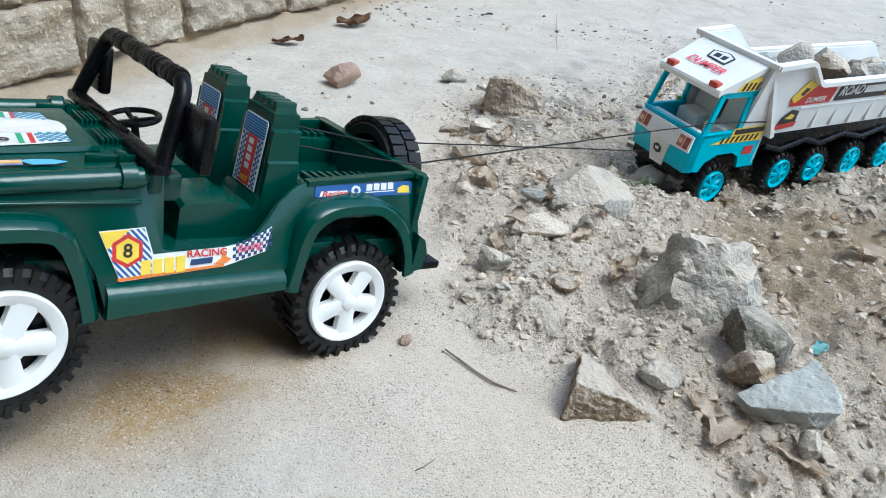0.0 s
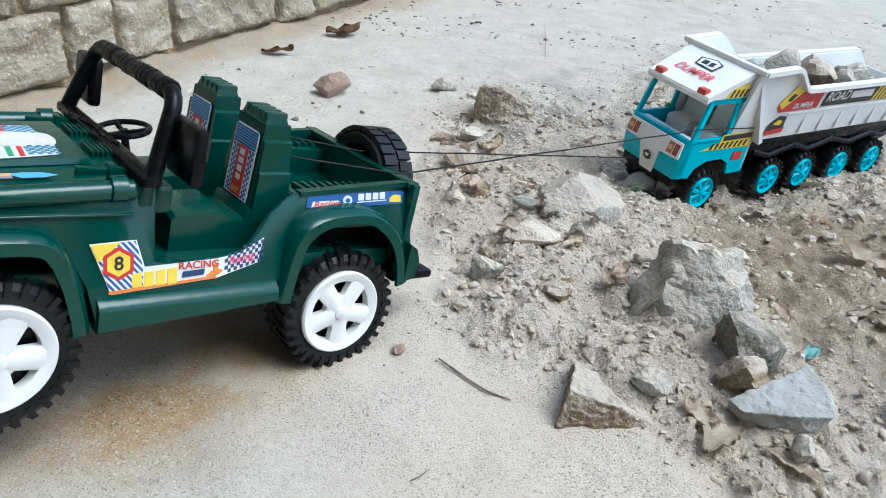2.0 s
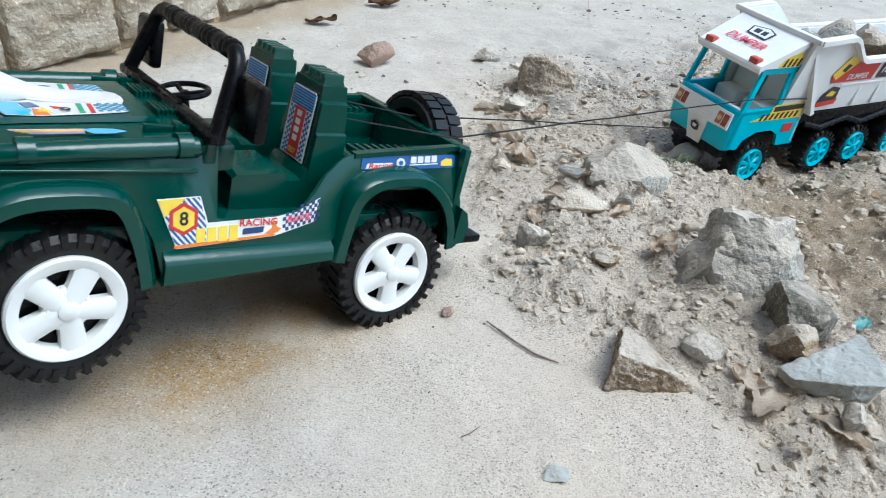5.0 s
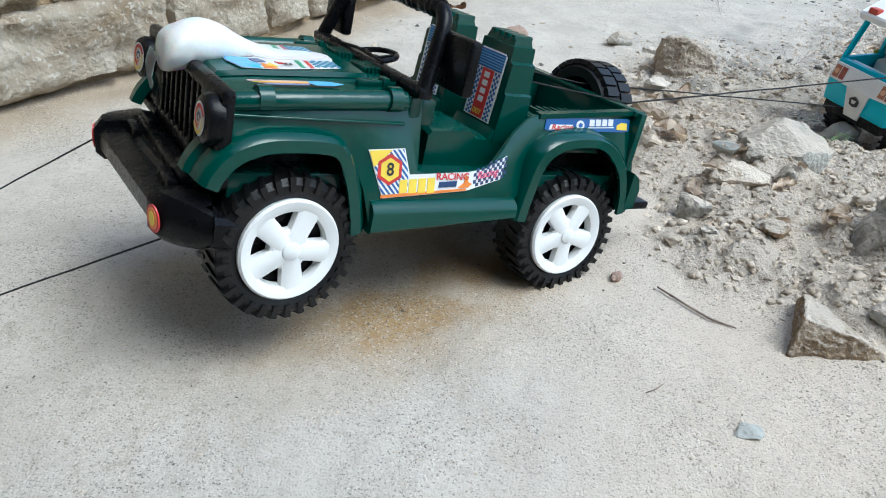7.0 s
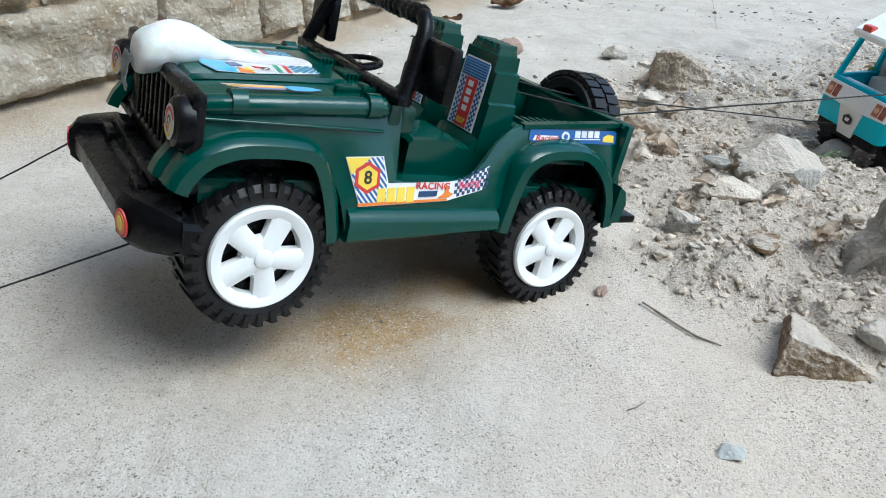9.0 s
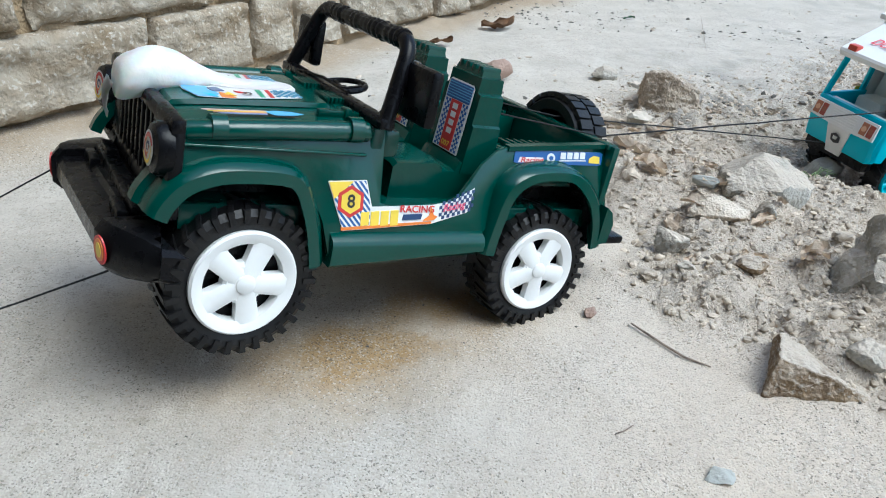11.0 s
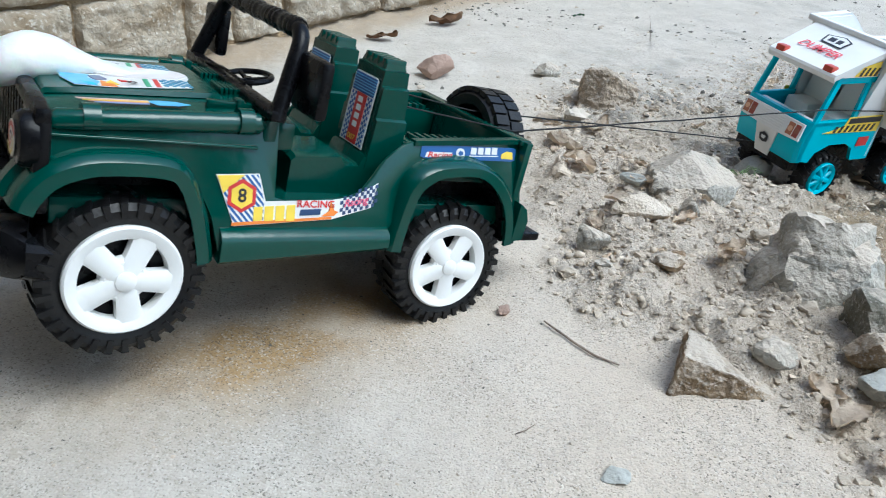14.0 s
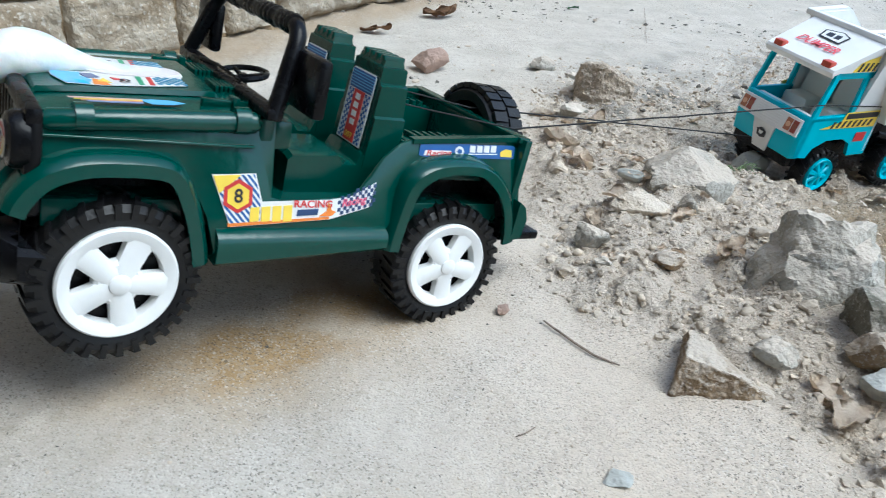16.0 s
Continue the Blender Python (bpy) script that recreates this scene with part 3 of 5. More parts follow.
gravel("sand_grit", "sparse grit on pale sand", 9000, 6, 0.0003, 0.0012, lambda x, y: 0.25 + 0.7 * smooth(-0.12, 0.12, x) * smooth(0.25, 0.05, x), GRIT, (-0.5, 0.3, 0.15, 0.8))
DARKGRIT = shader("dark_grit", (0.16, 0.145, 0.125), 0.95, (0.10, 0.09, 0.08), 90)
gravel("dark_grit", "scattered dark specks on pale sand", 2600, 9, 0.0003, 0.0011, lambda x, y: 0.2 + 0.7 * smooth(-0.1, 0.3, fbm(x, y, 9, 3, 141)), DARKGRIT, (-0.5, 0.5, 0.15, 1.0))
gravel("far_specks", "dark crumbs and litter on bright sand", 1800, 19, 0.001, 0.006, lambda x, y: np.clip(fbm(x, y, 5, 2, 33) * 2.0 + 1.2 * np.exp(-((x - 0.21) / 0.12) ** 2 - ((y - 0.94) / 0.15) ** 2), 0, 1), DARKGRIT, (-0.3, 1.6, 0.85, 2.4))
gravel("far_grit", "scattered pebbles on bright sand", 320, 8, 0.001, 0.006, lambda x, y: np.full_like(x, 0.6), GRIT, (-0.3, 0.95, 0.8, 1.7))


# ---- toy wheels ----
def toy_wheel(root, place, radius, width, rim_r, spokes, rim_mat, tyre_mat, lugs=30, spoke_w=0.0132, name="wheel"):
    """Wheel with its outer face at y = 0 and its axle along y."""
    w = new(name)
    w.parent = root
    w.matrix_local = place
    R, Wd, q = radius, width, rim_r
    bm = revolve([(q * 0.97, -0.004), (q * 1.06, -0.001), (R * 0.88, 0.0), (R * 0.962, -0.004), (R * 0.974, -Wd * 0.5), (R * 0.962, -Wd + 0.004), (R * 0.86, -Wd), (q, -Wd + 0.003), (q * 0.97, -0.004)], 48)
    tyre = part("tyre", bm, tyre_mat, w, unit=U)
    bm = bmesh.new()
    for i in range(lugs):
        for side in (0, 1):
            t = 2 * math.pi * (i + 0.5 * side) / lugs
            c, s = math.cos(t), math.sin(t)
            skew = 0.55 * math.pi / lugs
            rows = []
            ys = (0.0008, -Wd * 0.20, -Wd * 0.47) if side == 0 else (-Wd * 0.53, -Wd * 0.80, -Wd - 0.0008)
            for k, yy in enumerate(ys):
                tt = t + skew * (k if side == 0 else 2 - k)
                dt = 0.40 * math.pi / lugs
                lo, hi = R * 0.90, R * (0.985 if (k == 0 and side == 0) or (k == 2 and side == 1) else 1.0)
                rows.append([(lo * math.cos(tt - dt), yy, lo * math.sin(tt - dt)), (hi * math.cos(tt - dt * 0.8), yy, hi * math.sin(tt - dt * 0.8)),
                             (hi * math.cos(tt + dt * 0.8), yy, hi * math.sin(tt + dt * 0.8)), (lo * math.cos(tt + dt), yy, lo * math.sin(tt + dt))])
            loft(rows, True, bm)
            if side == 0:
                dt = 0.40 * math.pi / lugs
                loft([[(r * math.cos(t + e * dt), yy, r * math.sin(t + e * dt)) for e in (-1, 1) for yy in ((-0.004, 0.0018) if e < 0 else (0.0018, -0.004))] for r in (R * 0.80, R * 0.975)], True, bm)
    part("tread", bm, tyre_mat, w, unit=U, smooth=False)
    bm = revolve([(q * 0.74, -0.010), (q * 0.755, 0.000), (q * 0.86, 0.0022), (q * 0.96, 0.0030), (q, 0.001), (q * 0.985, -0.012), (q * 0.74, -0.010)], 48)
    for i in range(spokes):
        t = 2 * math.pi * i / spokes + 0.3
        rows = []
        for r, wd, y in ((q * 0.10, spoke_w * 1.35, 0.003), (q * 0.40, spoke_w * 1.35, 0.0022), (q * 0.66, spoke_w * 1.5, 0.0012), (q * 0.80, spoke_w * 1.75, 0.001), (q * 0.92, spoke_w * 2.3, 0.001)):
            d, nn = Vector((math.cos(t), 0, math.sin(t))), Vector((-math.sin(t), 0, math.cos(t)))
            b = d * r
            rows.append([b + nn * wd * 0.5 + Vector((0, y - 0.010, 0)), b + nn * wd * 0.5 + Vector((0, y - 0.002, 0)), b + nn * wd * 0.3 + Vector((0, y, 0)),
                         b - nn * wd * 0.3 + Vector((0, y, 0)), b - nn * wd * 0.5 + Vector((0, y - 0.002, 0)), b - nn * wd * 0.5 + Vector((0, y - 0.010, 0))])
        loft(rows, True, bm)
    revolve([(0.0001, 0.0012), (q * 0.34, 0.0012), (q * 0.40, -0.001), (q * 0.41, -0.008)], 36, bm)
    rim = part("rim", bm, rim_mat, w, "moulded plastic spoked rim", unit=U)
    part("hub_cap", revolve([(0.0001, 0.0060), (q * 0.12, 0.0055), (q * 0.175, 0.0042), (q * 0.195, 0.001), (q * 0.195, -0.006)], 28), rim_mat, rim, unit=U)
    # black disc that closes the wheel behind the spoke gaps
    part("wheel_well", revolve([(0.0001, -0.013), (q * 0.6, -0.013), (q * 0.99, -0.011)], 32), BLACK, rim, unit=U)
    return w


# ---- toy jeep ----
jeep = tagged(new("toy_jeep"), "dark green plastic toy jeep with white rims, nose lifted", "toy jeep")
jeep.matrix_world = pose(-0.0386, 0.3945, 0.0382, 1.4, -12.8, -140.7) @ Matrix.Translation((0, -0.127 * U, 0))


def jp(name, bm, mat, parent=None, label="", **kw):
    """A jeep part; the tub is long behind the seats and its upper edge runs low."""
    for v in bm.verts:
        if v.co.x < 0.06:
            v.co.x = 0.06 + (v.co.x - 0.06) * 1.092
        t = min(1.0, max(0.0, (v.co.z - 0.095) / 0.03))
        v.co.z -= 0.0042 * t * t * (3 - 2 * t)
    return part(name, bm, mat, parent or jeep, label, unit=U, **kw)


def side_y(z):
    return 0.121 - 0.22 * (z - 0.03)


SIDE = [(0.376, 0.070), (0.352, 0.088), (0.322, 0.0945), (0.29, 0.0935), (0.268, 0.082), (0.252, 0.050), (0.244, 0.018), (0.089, 0.026), (0.074, 0.045), (0.066, 0.080),
        (0.045, 0.100), (0.012, 0.107), (-0.022, 0.102), (-0.049, 0.078), (-0.056, 0.045), (-0.062, 0.024), (-0.076, 0.022), (-0.078, 0.060), (-0.070, 0.139), (0.058, 0.127),
        (0.070, 0.122), (0.088, 0.106), (0.100, 0.088), (0.112, 0.074), (0.126, 0.068), (0.186, 0.064), (0.197, 0.067), (0.197, 0.075), (0.197, 0.1335), (0.213, 0.1335), (0.216, 0.127), (0.378, 0.119)]
for sgn, nm in ((1, "left"), (-1, "right")):
    jp("body_side", soften(slab(SIDE, lambda u, v, w: (u, sgn * (side_y(v) - w), v), 0.006), 0.0014, 60), GREEN, angle=30)
    # rolled hood edge and its two straps
    bead = jp("hood_edge", tube([(0.372, sgn * 0.098, 0.119), (0.366, sgn * 0.098, 0.121), (0.30, sgn * 0.098, 0.126), (0.216, sgn * 0.098, 0.131), (0.211, sgn * 0.098, 0.131)], 0.009, 14, taper=(0.6, 1, 1, 1, 0.6)), GREEN)
    for x in (0.344, 0.228):
        jp("hood_strap", tube([(x - 0.006, sgn * 0.098, 0.1245 + (0.35 - x) * 0.06), (x + 0.006, sgn * 0.098, 0.1240 + (0.35 - x) * 0.06)], 0.0112, 16), GREEN, bead)
    # side ledge under the hood edge
    jp("side_ledge", box(0.216, 0.377, min(sgn * 0.095, sgn * 0.107), max(sgn * 0.095, sgn * 0.107), 0.1085, 0.112, 0.0012), GREEN, angle=50)


def flare(path, sgn, inner=0.085, outer=0.125, lip=0.010):
    """Wheel-arch flare swept along a side path, with a rolled outer lip."""
    rows = []
    for i, (x, z) in enumerate(path):
        a, b = path[max(i - 1, 0)], path[min(i + 1, len(path) - 1)]
        d = Vector((b[0] - a[0], b[1] - a[1])).normalized()
        n = Vector((-d.y, d.x))
        if n.y < 0 and abs(n.y) > 0.2:
            n = -n
        mid = Vector((path[len(path) // 2][0], 0.0))
        if (Vector((x, z)) - mid).dot(n) < 0:
            n = -n
        P = lambda y, off: (x + n.x * off, sgn * y, z + n.y * off)
        rows.append([P(inner, -0.004), P(inner, 0.006), P(inner + 0.012, 0.0055), P(inner + 0.016, 0.001), P(outer - 0.012, 0.0), P(outer - 0.004, -0.002), P(outer, -0.006),
                     P(outer + 0.001, -lip - 0.006), P(outer - 0.003, -lip - 0.006), P(outer - 0.004, -0.009)])
    return loft(rows, True)


def dense(path, k=4):
    out = []
    for i in range(len(path) - 1):
        p0, p1, p2, p3 = (Vector(path[max(0, min(len(path) - 1, i + j))]) for j in (-1, 0, 1, 2))
        for q in range(k):
            t = q / k
            out.append(tuple(0.5 * ((2 * p1) + (p2 - p0) * t + (2 * p0 - 5 * p1 + 4 * p2 - p3) * t * t + (3 * p1 - p0 - 3 * p2 + p3) * t ** 3)))
    return out + [path[-1]]


FRONT = dense([(0.397, 0.058), (0.392, 0.070), (0.379, 0.086), (0.360, 0.0965), (0.335, 0.1015), (0.292, 0.1005), (0.272, 0.090), (0.258, 0.062), (0.249, 0.030), (0.246, 0.013)])
REAR = dense([(0.079, 0.018), (0.077, 0.045), (0.069, 0.086), (0.046, 0.108), (0.012, 0.115), (-0.022, 0.110), (-0.054, 0.084), (-0.070, 0.052), (-0.076, 0.024)])
for sgn in (1, -1):
    jp("front_fender", flare(FRONT, sgn), GREEN, label="glossy green wheel-arch flare")
    jp("rear_fender", flare(REAR, sgn, 0.088), GREEN, label="glossy green wheel-arch flare")
    rows = []
    for x, zl in ((0.2445, 0.0115), (0.242, 0.0115), (0.166, 0.016), (0.083, 0.021), (0.0805, 0.021)):
        zt = 0.043
        rows.append([(x, sgn * 0.095, zl), (x, sgn * 0.126, zl), (x, sgn * 0.129, zl + 0.003), (x, sgn * 0.129, zt - 0.011), (x, sgn * 0.1265, zt - 0.006), (x, sgn * 0.116, zt), (x, sgn * 0.095, zt)])
    jp("sill_step", loft(rows, True), GREEN)

for path in (FRONT, REAR):
    for sgn in (1, -1):
        mid = Vector((sum(p[0] for p in path) / len(path), 0.02))
        rows = []
        for x, z in path:
            d = (mid - Vector((x, z))).normalized() * 0.012
            rows.append([(x + d.x, sgn * 0.066, z + d.y), (x + d.x, sgn * 0.117, z + d.y), (x + d.x * 1.3, sgn * 0.117, z + d.y * 1.3), (x + d.x * 1.3, sgn * 0.066, z + d.y * 1.3)])
        jp("wheel_liner", loft(rows, True), BLACK, label="black wheel-arch liner")

# hood: crowned lid with a raised middle panel
rows = []
for x, z0 in ((0.378, 0.124), (0.374, 0.130), (0.34, 0.1335), (0.28, 0.137), (0.216, 0.141), (0.206, 0.1415)):
    rows.append([(x, y, z0 - 0.0105 * (abs(y) / 0.1) ** 3) for y in np.linspace(-0.1, 0.1, 17)] + [(x, 0.1, 0.105), (x, -0.1, 0.105)])
hood = jp("hood", loft(rows, True), GREEN, angle=45)
rows = []
for x, z0 in ((0.371, 0.1310), (0.368, 0.1345), (0.34, 0.1375), (0.28, 0.141), (0.236, 0.1435), (0.233, 0.141)):
    rows.append([(x, -0.056, z0 - 0.005), (x, -0.054, z0 - 0.001), (x, -0.03, z0), (x, 0.0, z0 + 0.0004), (x, 0.03, z0), (x, 0.054, z0 - 0.001), (x, 0.056, z0 - 0.005)])
jp("hood_panel", loft(rows, True), GREEN, hood)
for y in (-0.028, 0.028):
    vent = bmesh.new()
    for k in range(5):
        box(0.212 + 0.004 * k, 0.2145 + 0.004 * k, y - 0.015, y + 0.015, 0.139, 0.1455, 0.0008, vent)
    jp("hood_vent", vent, GREEN, hood)
for y in (-0.072, 0.072):
    t = box(0.213, 0.252, y - 0.003, y + 0.003, 0.134, 0.1415, 0.001)
    box(0.222, 0.228, y - 0.006, y + 0.006, 0.134, 0.1445, 0.001, t)
    jp("hood_hinge", t, GREEN, hood)

# grille and headlamps
g = bmesh.new()
box(0.371, 0.383, -0.117, 0.117, 0.120, 0.134, 0.004, g)
box(0.371, 0.383, -0.117, 0.117, 0.050, 0.066, 0.004, g)
for k in range(8):
    y = -0.056 + 0.016 * k
    box(0.375, 0.383, y - 0.003, y + 0.003, 0.060, 0.124, 0.001, g)
for sgn in (1, -1):
    box(0.371, 0.383, min(sgn * 0.062, sgn * 0.117), max(sgn * 0.062, sgn * 0.117), 0.060, 0.126, 0.004, g)
box(0.370, 0.375, -0.10, 0.10, 0.05, 0.128, 0, g)
grille = jp("grille", g, BLACK, label="black slotted grille")


def disc(place, r0, r1, a0=0.0, a1=2 * math.pi, n=30, thick=0.0004, spiral=0.0):
    """Flat ring segment; spiral winds it inwards."""
    bm = bmesh.new()
    rows = []
    for i in range(n + 1):
        t = a0 + (a1 - a0) * i / n
        k = 1 - spiral * i / n
        rows.append([bm.verts.new(place(r * k * math.cos(t), r * k * math.sin(t), thick)) for r in (r0, r1)])
    for a, b in zip(rows, rows[1:]):
        bm.faces.new((a[0], a[1], b[1], b[0]))
    return bm


for sgn in (1, -1):
    yc, tilt, zc = sgn * 0.103, (0.06 if sgn > 0 else 0.20), (0.1055 if sgn > 0 else 0.1005)
    rows = [[(x - tilt * r * math.cos(t), yc + r * math.cos(t), zc + 1.25 * r * math.sin(t)) for t in np.linspace(0, 2 * math.pi, 29)[:-1]] for x, r in ((0.380, 0.0185), (0.388, 0.0182), (0.3915, 0.0165), (0.393, 0.012))]
    lamp = jp("headlamp", loft(rows, True), BLACK)
    pl = lambda u, v, w: (0.3936 + w - tilt * u * 0.60, yc + u * 0.60, zc + v * 0.84)
    jp("lamp_sticker", disc(pl, 0.0001, 0.0185, thick=0.0003), INK_WHITE, lamp, "swirl-printed headlamp sticker")
    jp("lamp_swirl", disc(pl, 0.0125, 0.0178, 0.3, 4.6, thick=0.0008, spiral=0.3), INK_RED, lamp)
    jp("lamp_swirl", disc(pl, 0.0148, 0.0182, 3.6, 6.6, thick=0.001, spiral=0.25), INK_YELLOW, lamp)
    jp("lamp_swirl", disc(pl, 0.0045, 0.0085, 0.0, 5.4, thick=0.001, spiral=0.6), INK_NAVY, lamp)
    jp("lamp_swirl", disc(pl, 0.0085, 0.011, 2.0, 6.8, thick=0.0012, spiral=0.5), INK_ORANGE, lamp)

# front bumper: stepped middle bar between two wedge-shaped ends
rows = []
for y in np.linspace(-0.085, 0.085, 9):
    b = 0.05 * (y + 0.085)
    rows.append([(0.380, y, 0.010), (0.421 - b, y, 0.010), (0.430 - b, y, 0.014), (0.4305 - b, y, 0.029), (0.427 - b, y, 0.033), (0.409 - b, y, 0.035), (0.406 - b, y, 0.040), (0.380, y, 0.042)])
bumper = jp("front_bumper", loft(rows, True), BLACK, label="black moulded bumper")
jp("bumper_shelf", box(0.382, 0.398, -0.082, 0.082, 0.038, 0.049, 0.003), BLACK, bumper)
for sgn in (1, -1):
    for x0, x1, z1 in ((0.384, 0.395, 0.054), (0.399, 0.408, 0.045)):
        jp("bumper_rib", box(x0, x1, min(sgn * 0.046, sgn * 0.080), max(sgn * 0.046, sgn * 0.080), 0.034, z1, 0.002), BLACK, bumper)
    rows = []
    for y, x1, zt, zb in ((0.083, 0.4310, 0.041, 0.004), (0.086, 0.4345, 0.042, 0.001), (0.098, 0.4320, 0.0425, 0.000), (0.110, 0.4240, 0.042, 0.001), (0.124, 0.4120, 0.040, 0.004), (0.138, 0.3990, 0.036, 0.009), (0.144, 0.3920, 0.032, 0.013)):
        x1, xb = x1 - (0.010 if sgn > 0 else 0.0), 0.378 + 0.010 * (y - 0.083) / 0.06
        rows.append([(xb, sgn * y, zb + 0.003), (x1 - 0.010, sgn * y, zb), (x1 - 0.002, sgn * y, zb + 0.007), (x1, sgn * y, zt - 0.010), (x1 - 0.006, sgn * y, zt - 0.001), (x1 - 0.012, sgn * y, zt), (xb, sgn * y, zt + 0.002)])
    jp("bumper_end", loft(rows, True), BLACK, bumper)
    pl = lambda u, v, w: ((0.4210 if sgn > 0 else 0.4310) + w + v * 0.10 - sgn * u * 0.36, sgn * 0.099 + u, 0.0205 + v)
    jp("fog_sticker", slab([(0.0075 * math.cos(t), 0.0118 * math.sin(t)) for t in np.linspace(0, 2 * math.pi, 25)[:-1]], pl, 0.0012), INK_RED, bumper, "orange fog-lamp sticker")
    jp("fog_glint", slab([(0.0055 * math.cos(t), 0.0092 * math.sin(t)) for t in np.linspace(0, 2 * math.pi, 25)[:-1]], pl, 0.0017), INK_ORANGE, bumper)
    jp("fog_glint", slab([(0.0030 * math.cos(t), 0.0062 * math.sin(t)) for t in np.linspace(0, 2 * math.pi, 25)[:-1]], pl, 0.0021), INK_YELLOW, bumper)

# floor, firewall, dashboard, chassis
jp("floor_pan", box(-0.068, 0.37, -0.108, 0.108, 0.040, 0.062, 0.002), GREEN)
jp("chassis", box(-0.07, 0.36, -0.070, 0.070, 0.012, 0.040, 0.003), BLACK)
jp("firewall", box(0.199, 0.212, -0.102, 0.102, 0.055, 0.136, 0.002), GREEN)
jp("dashboard", box(0.180, 0.200, -0.098, 0.098, 0.105, 0.134, 0.005), GREEN)
for x in (0.0, 0.317):
    jp("axle", tube([(x, -0.10, 0), (x, 0.10, 0)], 0.006, 10), BLACK)
    for sgn in (1, -1):
        jp("wheel_housing", box(x - 0.068, x + 0.064, min(sgn * 0.072, sgn * 0.078), max(sgn * 0.072, sgn * 0.078), 0.02, 0.104, 0.0), BLACK)

# load bed
jp("bed_floor", box(-0.066, 0.060, -0.100, 0.100, 0.084, 0.090, 0.001), GREEN)
jp("bed_front", box(0.054, 0.061, -0.098, 0.098, 0.06, 0.122, 0.002), GREEN)
tail = box(-0.074, -0.066, -0.112, 0.112, 0.022, 0.1385, 0.0015)
box(-0.076, -0.062, -0.106, 0.106, 0.1335, 0.1395, 0.0012, tail)
jp("tailgate", tail, GREEN)
for sgn in (1, -1):
    led = box(-0.066, 0.058, min(sgn * 0.062, sgn * 0.100), max(sgn * 0.062, sgn * 0.100), 0.088, 0.1235, 0.002)
    bed = jp("bed_ledge", led, GREEN)
    for k in range(12):
        x = -0.056 + 0.0092 * k
        jp("bed_slat", box(x, x + 0.0045, min(sgn * 0.068, sgn * 0.092), max(sgn * 0.068, sgn * 0.092), 0.121, 0.1285, 0.0010), GREEN, bed)
    jp("bed_rail", loft([[(x, sgn * 0.0925, z), (x, sgn * 0.0925, z + 0.005), (x, sgn * 0.102, z + 0.005), (x, sgn * 0.102, z)] for x, z in ((0.058, 0.1235), (-0.070, 0.1345))], True), GREEN)
    jp("corner_step", loft([[(-0.070, sgn * y, 0.026), (-0.083, sgn * y, 0.028), (-0.085, sgn * y, 0.050), (-0.079, sgn * y, 0.064), (-0.070, sgn * y, 0.070)] for y in (0.085, 0.124)], True), GREEN)
jp("rear_bumper", box(-0.112, -0.076, -0.120, 0.120, 0.024, 0.034, 0.003), BLACK)

